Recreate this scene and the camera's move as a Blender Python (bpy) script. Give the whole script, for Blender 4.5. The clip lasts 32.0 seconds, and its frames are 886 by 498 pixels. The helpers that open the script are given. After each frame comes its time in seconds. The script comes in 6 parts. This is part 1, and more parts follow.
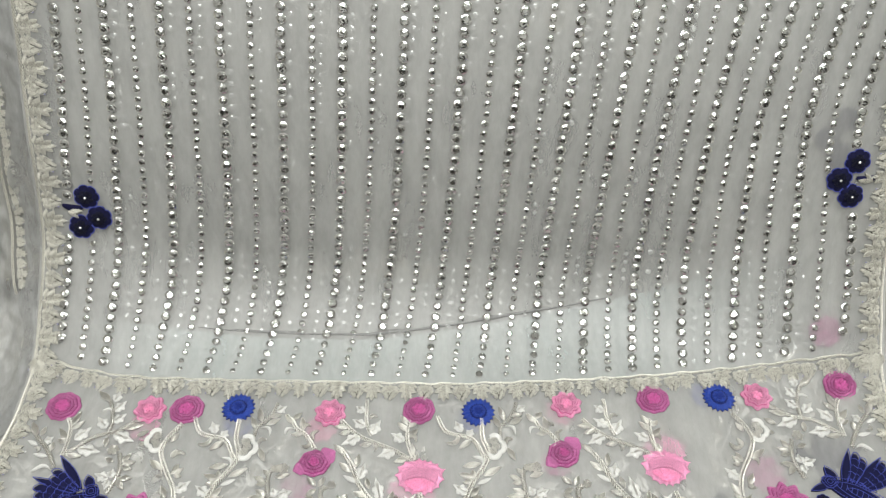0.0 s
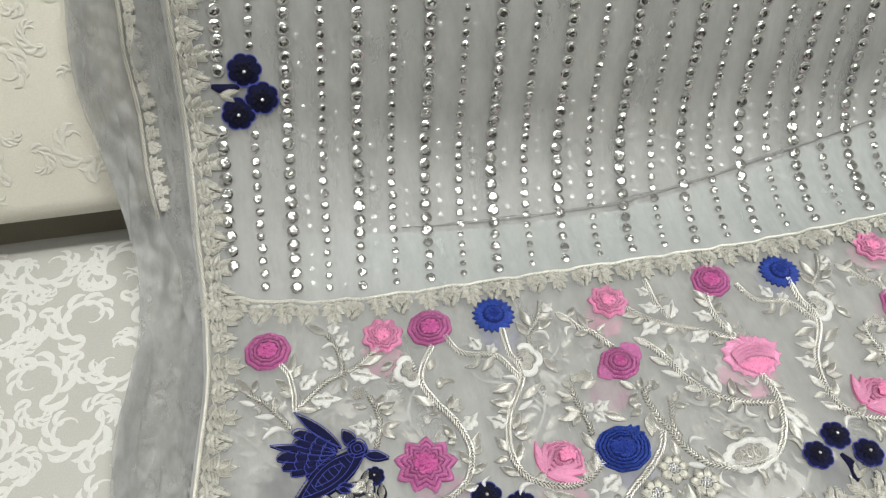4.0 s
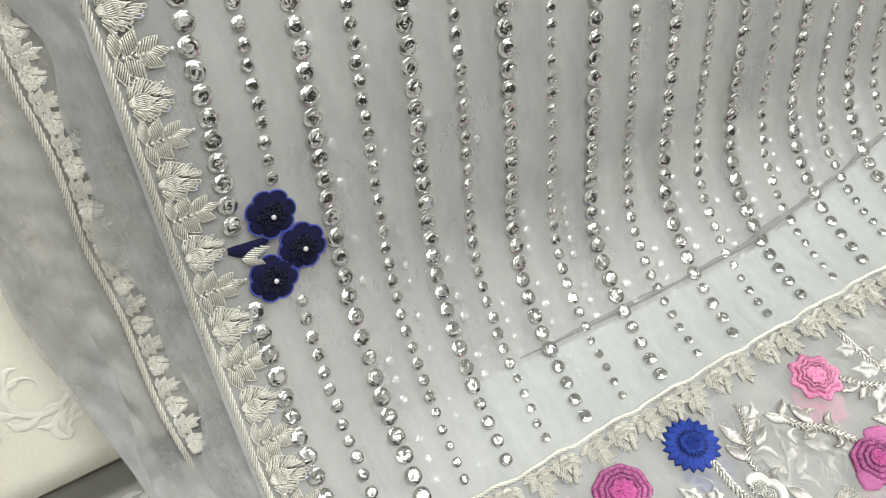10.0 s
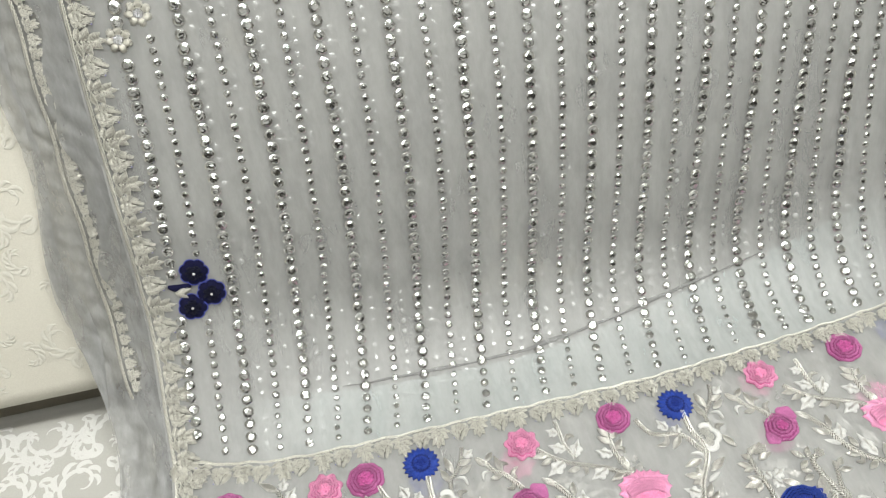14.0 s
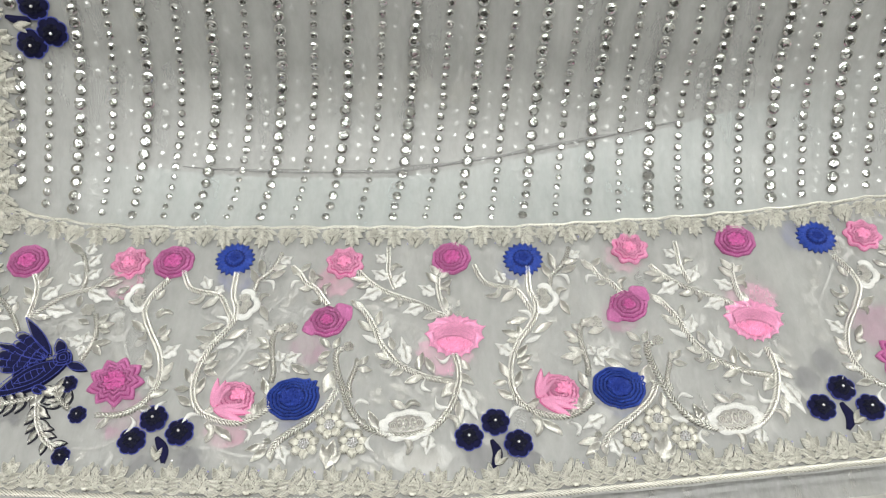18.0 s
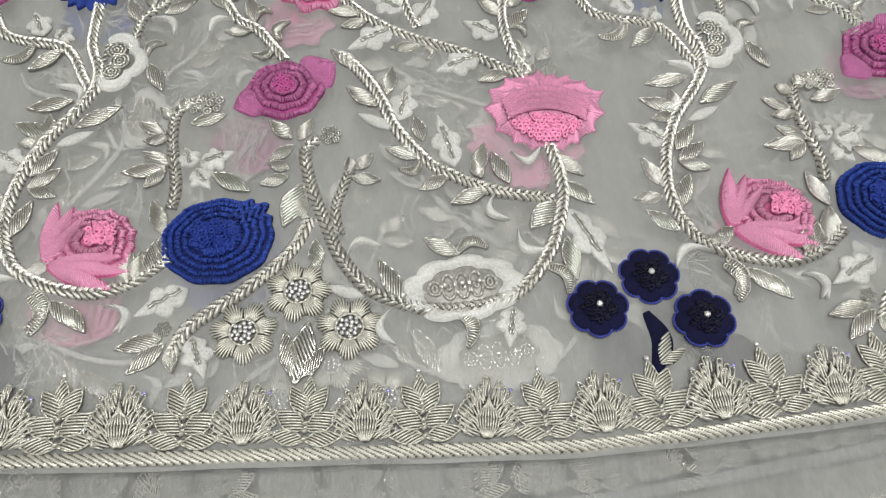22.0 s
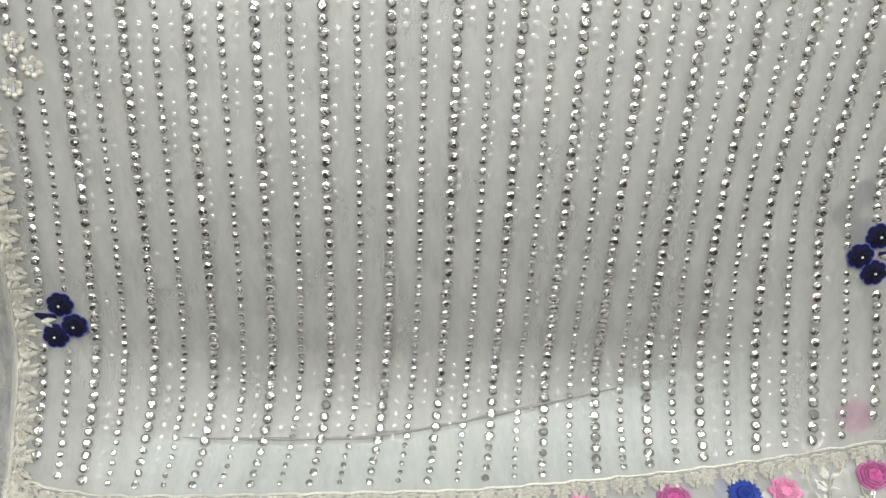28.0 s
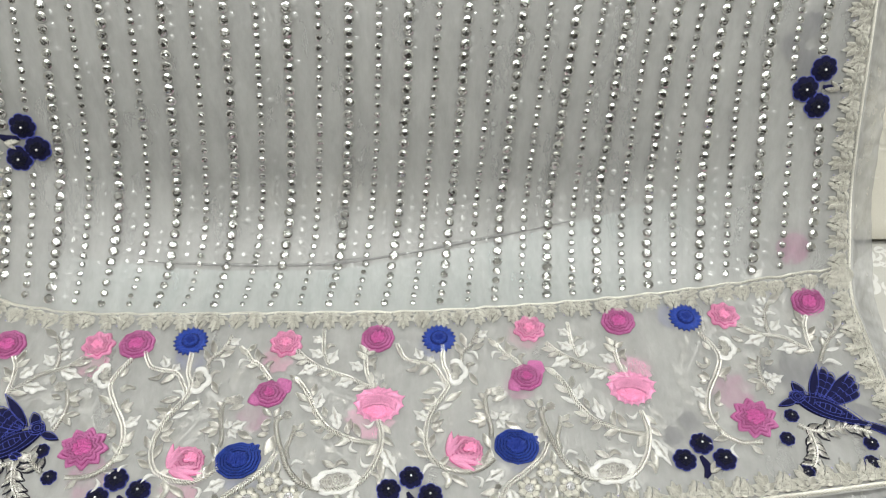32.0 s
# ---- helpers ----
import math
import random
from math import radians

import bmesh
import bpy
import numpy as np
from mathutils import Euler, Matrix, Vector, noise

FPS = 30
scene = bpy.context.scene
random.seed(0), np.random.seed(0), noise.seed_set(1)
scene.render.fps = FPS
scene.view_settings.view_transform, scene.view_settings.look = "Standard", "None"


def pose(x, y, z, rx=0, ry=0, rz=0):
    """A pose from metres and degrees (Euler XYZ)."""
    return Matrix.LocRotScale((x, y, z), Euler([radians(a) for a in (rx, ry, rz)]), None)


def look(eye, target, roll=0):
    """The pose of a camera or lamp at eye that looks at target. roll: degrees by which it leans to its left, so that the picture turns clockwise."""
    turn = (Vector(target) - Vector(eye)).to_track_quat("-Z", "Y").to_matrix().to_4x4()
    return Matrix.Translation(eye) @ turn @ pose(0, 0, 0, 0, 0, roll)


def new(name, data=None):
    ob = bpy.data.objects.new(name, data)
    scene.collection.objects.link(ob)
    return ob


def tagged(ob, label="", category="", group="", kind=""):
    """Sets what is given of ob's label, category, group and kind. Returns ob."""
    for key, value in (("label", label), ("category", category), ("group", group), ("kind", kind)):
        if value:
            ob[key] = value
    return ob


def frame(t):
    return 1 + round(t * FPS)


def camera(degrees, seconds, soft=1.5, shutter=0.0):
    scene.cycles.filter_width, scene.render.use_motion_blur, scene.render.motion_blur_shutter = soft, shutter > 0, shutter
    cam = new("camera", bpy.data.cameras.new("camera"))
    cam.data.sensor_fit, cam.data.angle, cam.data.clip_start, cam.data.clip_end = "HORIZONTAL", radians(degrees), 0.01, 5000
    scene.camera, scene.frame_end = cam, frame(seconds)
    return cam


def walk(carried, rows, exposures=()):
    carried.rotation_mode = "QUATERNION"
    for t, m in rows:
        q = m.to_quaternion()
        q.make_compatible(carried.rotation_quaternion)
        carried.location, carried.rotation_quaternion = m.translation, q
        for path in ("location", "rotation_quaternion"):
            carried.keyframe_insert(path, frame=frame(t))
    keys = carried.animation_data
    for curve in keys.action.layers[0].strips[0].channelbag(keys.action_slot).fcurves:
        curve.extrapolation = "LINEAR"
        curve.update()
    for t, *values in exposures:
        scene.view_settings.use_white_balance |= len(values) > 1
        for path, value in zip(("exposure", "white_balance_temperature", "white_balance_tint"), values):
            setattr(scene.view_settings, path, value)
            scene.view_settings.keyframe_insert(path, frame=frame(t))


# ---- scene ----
cam = camera(56.4, 32.0, soft=1.2)
PATH = [
    (0, (-0.0470, -0.4659, 0.7463), (-0.0390, 0.2176, 0.0164), 1.60),
    (0.5, (-0.0586, -0.4949, 0.7075), (-0.0704, 0.2028, -0.0088), 1.20),
    (1, (-0.0337, -0.4831, 0.7078), (-0.0913, 0.1968, -0.0232), -1.25),
    (1.5, (-0.0688, -0.4720, 0.6908), (-0.0815, 0.2123, -0.0383), 0.33),
    (2, (-0.1710, -0.4235, 0.6710), (-0.0794, 0.2309, -0.0796), 3.07),
    (2.5, (-0.2519, -0.4055, 0.6415), (-0.1056, 0.2410, -0.1073), 4.66),
    (3, (-0.2737, -0.3992, 0.6232), (-0.1680, 0.2537, -0.1268), 1.83),
    (3.5, (-0.3135, -0.3768, 0.5964), (-0.2057, 0.2534, -0.1726), 1.66),
    (4, (-0.3744, -0.3667, 0.5494), (-0.2371, 0.2544, -0.2222), 1.69),
    (4.5, (-0.4421, -0.3154, 0.5413), (-0.2650, 0.2265, -0.2803), 0.90),
    (6.5, (-0.4840, -0.1549, 0.3183), (-0.2315, 0.2535, -0.5588), -0.69),
    (7, (-0.4817, -0.1497, 0.3158), (-0.2267, 0.2388, -0.5696), -0.29),
    (7.5, (-0.4819, -0.1412, 0.3319), (-0.2241, 0.2515, -0.5509), -0.56),
    (8, (-0.4860, -0.1235, 0.3708), (-0.2158, 0.3153, -0.4862), -0.38),
    (8.5, (-0.4836, -0.1098, 0.3956), (-0.1907, 0.3732, -0.4295), -0.26),
    (9, (-0.4841, -0.1135, 0.4114), (-0.1751, 0.4197, -0.3762), -1.06),
    (9.5, (-0.4796, -0.1029, 0.4379), (-0.1736, 0.4208, -0.3572), -0.19),
    (10, (-0.4792, -0.1160, 0.4517), (-0.1721, 0.4326, -0.3260), -1.20),
    (10.5, (-0.4757, -0.1215, 0.4667), (-0.1616, 0.4400, -0.2989), -1.18),
    (11, (-0.4731, -0.1261, 0.4741), (-0.1527, 0.4486, -0.2790), -1.40),
    (11.5, (-0.4660, -0.1332, 0.4959), (-0.1435, 0.4495, -0.2501), -1.64),
    (12, (-0.4494, -0.1668, 0.5381), (-0.1385, 0.4239, -0.2065), -2.45),
    (12.5, (-0.4336, -0.2273, 0.5892), (-0.1516, 0.3787, -0.1547), -2.63),
    (13, (-0.3951, -0.3092, 0.6316), (-0.1692, 0.3422, -0.0927), -4.29),
    (13.5, (-0.3359, -0.3492, 0.6934), (-0.1741, 0.2979, -0.0516), -5.54),
    (15.5, (-0.0817, -0.4105, 0.7148), (-0.1303, 0.2681, -0.0181), -3.02),
    (16, (-0.0661, -0.4244, 0.7000), (-0.1174, 0.2427, -0.0432), -3.41),
    (16.5, (-0.0565, -0.4306, 0.6833), (-0.1045, 0.2120, -0.0814), -3.48),
    (17, (-0.0432, -0.4356, 0.6658), (-0.0912, 0.1857, -0.1163), -3.52),
    (17.5, (-0.0418, -0.4299, 0.6308), (-0.0843, 0.1628, -0.1734), -3.26),
    (18, (-0.0571, -0.4006, 0.5935), (-0.0740, 0.1693, -0.2280), -1.43),
    (18.5, (-0.0811, -0.3651, 0.5599), (-0.0798, 0.1846, -0.2755), 0.31),
    (19, (-0.0971, -0.3319, 0.4582), (-0.0515, 0.1703, -0.4053), 4.51),
    (19.5, (-0.0986, -0.3021, 0.3507), (-0.0487, 0.1677, -0.5306), 4.03),
    (20, (-0.1094, -0.2733, 0.3042), (-0.0457, 0.1808, -0.5845), 5.49),
    (20.5, (-0.1111, -0.2708, 0.2929), (-0.0698, 0.1932, -0.5920), 2.75),
    (21, (-0.1089, -0.2691, 0.2786), (-0.0805, 0.2032, -0.6024), 1.27),
    (21.5, (-0.1086, -0.2692, 0.2762), (-0.0836, 0.1941, -0.6096), 0.97),
    (22, (-0.1085, -0.2766, 0.2698), (-0.0873, 0.1843, -0.6174), 0.95),
    (22.5, (-0.1119, -0.2830, 0.2710), (-0.0851, 0.1797, -0.6151), 1.84),
    (23, (-0.1118, -0.2857, 0.2831), (-0.0820, 0.1765, -0.6031), 2.03),
    (23.5, (-0.1053, -0.2975, 0.3616), (-0.0990, 0.1897, -0.5117), -0.65),
    (24, (-0.0935, -0.3526, 0.4751), (-0.1389, 0.1985, -0.3582), -4.83),
    (24.5, (-0.0593, -0.3715, 0.5473), (-0.1478, 0.2101, -0.2613), -7.88),
    (26.5, (-0.0539, -0.4562, 0.6962), (-0.1194, 0.2444, -0.0143), -3.97),
    (27, (-0.0587, -0.4306, 0.7047), (-0.0936, 0.2774, -0.0007), -2.29),
    (27.5, (-0.0481, -0.3987, 0.7192), (-0.0547, 0.3190, 0.0230), -0.66),
    (28, (-0.0391, -0.3910, 0.7449), (-0.0355, 0.3290, 0.0509), -0.93),
    (28.5, (-0.0340, -0.3884, 0.7559), (-0.0377, 0.3253, 0.0554), -1.78),
    (29, (-0.0163, -0.4098, 0.7749), (-0.0378, 0.3015, 0.0724), -2.28),
    (29.5, (-0.0138, -0.4394, 0.7791), (-0.0278, 0.2677, 0.0721), -1.57),
    (30, (-0.0060, -0.4676, 0.7796), (0.0038, 0.2368, 0.0699), -0.06),
    (30.5, (0.0073, -0.4892, 0.7776), (0.0104, 0.2083, 0.0610), -0.98),
    (31, (0.0091, -0.4945, 0.7647), (0.0166, 0.1850, 0.0310), -1.00),
    (31.5, (0.0001, -0.4960, 0.7420), (0.0153, 0.1639, -0.0092), 0.42),
    (32, (-0.0178, -0.4784, 0.6955), (0.0091, 0.1739, -0.0620), 1.35),
]
EXPOSURES = [(0, -0.2), (2, -0.12), (4.5, -0.38), (6.5, -0.6), (7.5, -0.42), (8.5, 0.0), (9.5, 0.08), (11.5, 0.08), (13, -0.03), (15.5, -0.13), (18, -0.16), (19, -0.42), (19.5, -0.42), (20.5, -0.58), (23, -0.6), (24, -0.24), (25.2, -0.14), (27, -0.22), (28, -0.04), (29, -0.07), (30, -0.27), (31, -0.35), (32, -0.17)]
walk(cam, [(t, look(eye, target, roll)) for t, eye, target, roll in PATH], EXPOSURES)

# ---- light ----
world = bpy.data.worlds.new("room_world")
scene.world = world
world.use_nodes = True
world.node_tree.nodes["Background"].inputs[0].default_value = (0.8, 0.9, 1.0, 1)
world.node_tree.nodes["Background"].inputs[1].default_value = 0.05

# Unseen lamps, added and placed to balance the seat against the back.
LAMPS = [((-0.75, -1.05, 2.13), 20.0), ((0.75, -1.05, 2.13), 20.0), ((0.0, -0.18, 2.13), 43.0)]


def panel_lamp(place, power):
    data = bpy.data.lights.new("panel_light", "AREA")
    data.shape, data.size, data.size_y, data.energy = "RECTANGLE", 1.15, 0.26, power
    data.color = (0.985, 0.985, 0.955)
    lamp = new("panel_light", data)
    lamp.matrix_world = Matrix.Translation(place)
    return lamp


for place, power in LAMPS:
    panel_lamp(place, power)


# ---- materials ----
def material(name, colour, rough=0.5, metal=0.0, vary=0.08, grain=600.0, bump=0.3, bump_at=900.0, sheen=0.0, depth=0.0004, patch=14.0):
    """Principled surface with colour variation at two scales and a fine relief."""
    m = bpy.data.materials.new(name)
    m.use_nodes = True
    n, l = m.node_tree.nodes, m.node_tree.links
    p = n["Principled BSDF"]
    p.inputs["Roughness"].default_value, p.inputs["Metallic"].default_value = rough, metal
    p.inputs["Sheen Weight"].default_value = sheen
    p.inputs["Specular IOR Level"].default_value = 0.2 if rough >= 0.5 else 0.5
    at = n.new("ShaderNodeTexCoord")
    fine, wide = n.new("ShaderNodeTexNoise"), n.new("ShaderNodeTexNoise")
    fine.inputs["Scale"].default_value, wide.inputs["Scale"].default_value = grain, patch
    for t in (fine, wide):
        t.inputs["Detail"].default_value = 3
        l.new(at.outputs["Object"], t.inputs["Vector"])
    both = n.new("ShaderNodeMath")
    both.operation = "ADD"
    l.new(fine.outputs["Fac"], both.inputs[0])
    l.new(wide.outputs["Fac"], both.inputs[1])
    ramp = n.new("ShaderNodeMapRange")
    ramp.inputs["From Min"].default_value, ramp.inputs["From Max"].default_value = 0.6, 1.4
    ramp.inputs["To Min"].default_value, ramp.inputs["To Max"].default_value = 1 - 2.2 * vary, 1 + 1.2 * vary
    l.new(both.outputs[0], ramp.inputs["Value"])
    mix = n.new("ShaderNodeMix")
    mix.data_type, mix.blend_type = "RGBA", "MULTIPLY"
    mix.inputs["Factor"].default_value = 1
    mix.inputs["A"].default_value = (*colour, 1)
    l.new(ramp.outputs["Result"], mix.inputs["B"])
    l.new(mix.outputs["Result"], p.inputs["Base Color"])
    if bump:
        relief, b = n.new("ShaderNodeTexNoise"), n.new("ShaderNodeBump")
        relief.inputs["Scale"].default_value = bump_at
        l.new(at.outputs["Object"], relief.inputs["Vector"])
        b.inputs["Strength"].default_value, b.inputs["Distance"].default_value = bump, depth
        l.new(relief.outputs["Fac"], b.inputs["Height"])
        l.new(b.outputs["Normal"], p.inputs["Normal"])
    return m


def thread(name, colour, stitches=140.0, rough=0.5):
    """Embroidery thread: close radial stitches, the grooves between them shaded in the colour, and a soft silk gloss.
    """
    m = material(name, colour, rough=rough, vary=0.14, grain=1500, bump=0, sheen=0.03, patch=60)
    n, l = m.node_tree.nodes, m.node_tree.links
    p = n["Principled BSDF"]
    base = p.inputs["Base Color"].links[0].from_socket
    at, turn, wob = n.new("ShaderNodeTexCoord"), n.new("ShaderNodeTexGradient"), n.new("ShaderNodeTexNoise")
    turn.gradient_type = "RADIAL"
    wob.inputs["Scale"].default_value, wob.inputs["Detail"].default_value = 500, 3
    l.new(at.outputs["Object"], turn.inputs["Vector"])
    l.new(at.outputs["Object"], wob.inputs["Vector"])
    k, add, wave = n.new("ShaderNodeMath"), n.new("ShaderNodeMath"), n.new("ShaderNodeMath")
    k.operation, add.operation, wave.operation = "MULTIPLY", "MULTIPLY_ADD", "SINE"
    k.inputs[1].default_value = stitches * 2 * math.pi
    add.inputs[1].default_value = 4.0
    l.new(turn.outputs["Fac"], k.inputs[0])
    l.new(wob.outputs["Fac"], add.inputs[0])
    l.new(k.outputs[0], add.inputs[2])
    l.new(add.outputs[0], wave.inputs[0])
    b = n.new("ShaderNodeBump")
    b.inputs["Strength"].default_value, b.inputs["Distance"].default_value = 0.6, 0.0004
    l.new(wave.outputs[0], b.inputs["Height"])
    l.new(b.outputs["Normal"], p.inputs["Normal"])
    # groove shade multiplied into the base colour, along with the bump
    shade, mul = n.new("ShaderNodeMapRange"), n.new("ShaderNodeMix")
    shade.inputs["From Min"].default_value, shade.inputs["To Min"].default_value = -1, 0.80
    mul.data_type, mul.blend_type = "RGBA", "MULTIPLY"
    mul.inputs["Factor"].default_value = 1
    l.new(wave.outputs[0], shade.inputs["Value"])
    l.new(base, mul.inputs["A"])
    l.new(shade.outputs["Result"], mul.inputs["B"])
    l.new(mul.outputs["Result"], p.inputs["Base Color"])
    return m


def sheer(name, colour, cover, wide=9.0, swing=0.10, ends=None):
    """Sheer organza: part of the light passes straight through, the rest scatters on both sides."""
    m = bpy.data.materials.new(name)
    m.use_nodes = True
    n, l = m.node_tree.nodes, m.node_tree.links
    n.remove(n["Principled BSDF"])
    out = n["Material Output"]
    at = n.new("ShaderNodeTexCoord")
    thin, weave = n.new("ShaderNodeTexNoise"), n.new("ShaderNodeTexNoise")
    thin.inputs["Scale"].default_value, weave.inputs["Scale"].default_value = wide, 320
    thin.inputs["Detail"].default_value, thin.inputs["Roughness"].default_value = 8, 0.62
    stretch = n.new("ShaderNodeMapping")
    stretch.inputs["Scale"].default_value = (1.0, 0.35, 0.35)
    l.new(at.outputs["Object"], stretch.inputs["Vector"])
    l.new(stretch.outputs["Vector"], thin.inputs["Vector"])
    l.new(at.outputs["Object"], weave.inputs["Vector"])
    fold = n.new("ShaderNodeBump")
    fold.inputs["Strength"].default_value, fold.inputs["Distance"].default_value = 0.6, 0.007
    l.new(thin.outputs["Fac"], fold.inputs["Height"])
    fac = n.new("ShaderNodeMapRange")
    fac.inputs["From Min"].default_value, fac.inputs["From Max"].default_value = 0.3, 0.7
    fac.inputs["To Min"].default_value, fac.inputs["To Max"].default_value = cover - swing, cover + swing
    l.new(thin.outputs["Fac"], fac.inputs["Value"])
    cover_out = fac.outputs["Result"]
    if ends:
        across = n.new("ShaderNodeSeparateXYZ")
        l.new(at.outputs["Object"], across.inputs[0])
        for a, b in ends:
            thinner, times = n.new("ShaderNodeMapRange"), n.new("ShaderNodeMath")
            thinner.interpolation_type, times.operation = "SMOOTHSTEP", "MULTIPLY"
            thinner.inputs["From Min"].default_value, thinner.inputs["From Max"].default_value = a, b
            l.new(across.outputs["X"], thinner.inputs["Value"])
            l.new(cover_out, times.inputs[0])
            l.new(thinner.outputs["Result"], times.inputs[1])
            cover_out = times.outputs[0]
    tint = n.new("ShaderNodeMix")
    tint.data_type = "RGBA"
    tint.inputs["A"].default_value = (*[0.94 * c for c in colour], 1)
    tint.inputs["B"].default_value = (*colour, 1)
    l.new(weave.outputs["Fac"], tint.inputs["Factor"])
    front, back, gloss, clear = n.new("ShaderNodeBsdfDiffuse"), n.new("ShaderNodeBsdfTranslucent"), n.new("ShaderNodeBsdfGlossy"), n.new("ShaderNodeBsdfTransparent")
    gloss.inputs["Roughness"].default_value = 0.55
    for s in (front, back):
        l.new(tint.outputs["Result"], s.inputs["Color"])
        l.new(fold.outputs["Normal"], s.inputs["Normal"])
    cloth, silk, done = n.new("ShaderNodeMixShader"), n.new("ShaderNodeMixShader"), n.new("ShaderNodeMixShader")
    cloth.inputs[0].default_value, silk.inputs[0].default_value = 0.3, 0.06
    l.new(front.outputs[0], cloth.inputs[1])
    l.new(back.outputs[0], cloth.inputs[2])
    l.new(cloth.outputs[0], silk.inputs[1])
    l.new(gloss.outputs[0], silk.inputs[2])
    l.new(cover_out, done.inputs[0])
    l.new(clear.outputs[0], done.inputs[1])
    l.new(silk.outputs[0], done.inputs[2])
    l.new(done.outputs[0], out.inputs["Surface"])
    return m


CLOTH = sheer("grey_organza", (0.59, 0.592, 0.572), 0.43, 24.0, 0.12)
INNER = sheer("inner_organza", (0.66, 0.675, 0.655), 0.82, 7.0)
# The wide cover swing streaks the margin in place of wrinkle shade.
LOWER = sheer("lower_organza", (0.33, 0.335, 0.33), 0.57, 55.0, 0.24)
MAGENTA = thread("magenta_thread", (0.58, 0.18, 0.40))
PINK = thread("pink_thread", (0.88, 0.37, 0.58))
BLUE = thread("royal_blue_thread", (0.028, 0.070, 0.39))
# Darker thread copies; shade between stitch rings is put into their colour.
MAGENTA_SHADE = material("deep_magenta_thread", (0.33, 0.055, 0.20), 0.7, vary=0.15)
PINK_SHADE = material("deep_pink_thread", (0.58, 0.13, 0.29), 0.7, vary=0.15)
BLUE_SHADE = material("deep_blue_thread", (0.007, 0.015, 0.11), 0.7, vary=0.15)
STITCH_SHADE = {MAGENTA.name: MAGENTA_SHADE, PINK.name: PINK_SHADE, BLUE.name: BLUE_SHADE}
MAGENTA_KNOT = material("magenta_knots", (0.50, 0.10, 0.30), 0.6, vary=0.2)
PINK_KNOT = material("pink_knots", (0.84, 0.29, 0.49), 0.6, vary=0.2)
BLUE_KNOT = material("blue_knots", (0.014, 0.034, 0.23), 0.6, vary=0.2)
NAVY = material("navy_velvet", (0.0042, 0.0046, 0.030), 0.9, vary=0.25, sheen=0.02, bump=0.5)
PATCH = material("navy_patch_cloth", (0.0042, 0.005, 0.034), 0.9, vary=0.2, sheen=0.02, bump=0.5)
NAVY_EDGE = material("navy_edge_stitch", (0.045, 0.06, 0.30), 0.6)
NAVY_DARK = material("black_navy_knots", (0.004, 0.005, 0.018), 0.6, vary=0.3)
WHITE = material("white_silk_thread", (0.56, 0.56, 0.54), 0.6, vary=0.16, grain=1300, bump=0.9, bump_at=1500, depth=0.0003, patch=70)
ZARI = material("silver_zari_wire", (0.66, 0.65, 0.61), 0.32, 0.88, vary=0.15, grain=900, bump=0.5, bump_at=1600, depth=0.0003)
BULLION = material("champagne_bullion_wire", (0.60, 0.588, 0.525), 0.44, 0.52, vary=0.15, grain=900, bump=0.5, bump_at=1600, depth=0.0003)
# Dark colour that paints the shade in gaps between wires and strands.
WIRE_GAP_SHADE = material("grey_backing_thread", (0.12, 0.116, 0.10), 0.75, vary=0.2)
# Violet tint paints the coloured sparkle of an iridescent sequin.
VIOLET_SPARKLE = material("violet_glass_bead", (0.42, 0.40, 0.80), 0.12, 0.4, bump=0)
# Darker champagne; shade between the trim wires is put into this colour.
TRIM_GAP_SHADE = material("champagne_backing_thread", (0.14, 0.134, 0.115), 0.7, vary=0.2)
# Silver fill of the oval flower; under leaf wires it paints gap shade.
SILVER_FILL_SHADE = material("silver_backing_thread", (0.40, 0.39, 0.365), 0.6, 0.3, vary=0.2)
STONE = material("foiled_glass", (0.66, 0.67, 0.66), 0.15, 1.0, vary=0.10, grain=300, bump=0)
DULL_STONE = material("stone_behind_cloth", (0.62, 0.64, 0.63), 0.30, 0.7, vary=0.10, grain=300, bump=0)
BEZEL = material("silver_setting", (0.50, 0.49, 0.46), 0.35, 0.9, bump=0)
SEQUIN = material("clear_sequin", (0.74, 0.74, 0.75), 0.14, 0.6, bump=0)
DIM = material("dim_lower_thread", (0.50, 0.50, 0.48), 0.6, vary=0.15, grain=1300, bump=0.3)
BLACK = material("black_outline_thread", (0.012, 0.012, 0.02), 0.7)
CREASE_DARK = sheer("doubled_fold", (0.27, 0.27, 0.265), 0.58, 30.0, 0.2)
BACK = material("cream_upholstery", (0.56, 0.54, 0.47), 0.55, vary=0.05, grain=700, bump=0.35, bump_at=700, patch=5)
SEAT = material("grey_cream_brocade", (0.40, 0.395, 0.365), 0.6, vary=0.06, grain=900, bump=0.4, bump_at=1100, patch=6)
SCROLL = material("white_satin_brocade", (0.57, 0.57, 0.545), 0.35, vary=0.06, grain=900, bump=0.3, bump_at=1500, patch=9)
PALE = sheer("pale_folded_organza", (0.57, 0.645, 0.64), 0.62, ends=((-0.46, -0.30), (0.40, 0.10)))
WOVEN = material("cream_woven_figure", (0.57, 0.555, 0.49), 0.46, vary=0.05, grain=700, bump=0.3, bump_at=900, patch=5)
GAP = material("tan_sofa_lining", (0.24, 0.22, 0.18), 0.8)
PLASTER = material("grey_wall_paint", (0.52, 0.51, 0.49), 0.7, vary=0.03, grain=60, patch=1.5, bump=0.1)
# Dark tone of an added panel, only for reflections in the stones.
DARK_REFLECTION = material("dark_wood", (0.06, 0.057, 0.052), 0.5, vary=0.2, grain=30, patch=2, bump=0.1)
WHITE_METAL = material("white_lamp_metal", (0.8, 0.8, 0.8), 0.4, vary=0.02, bump=0)
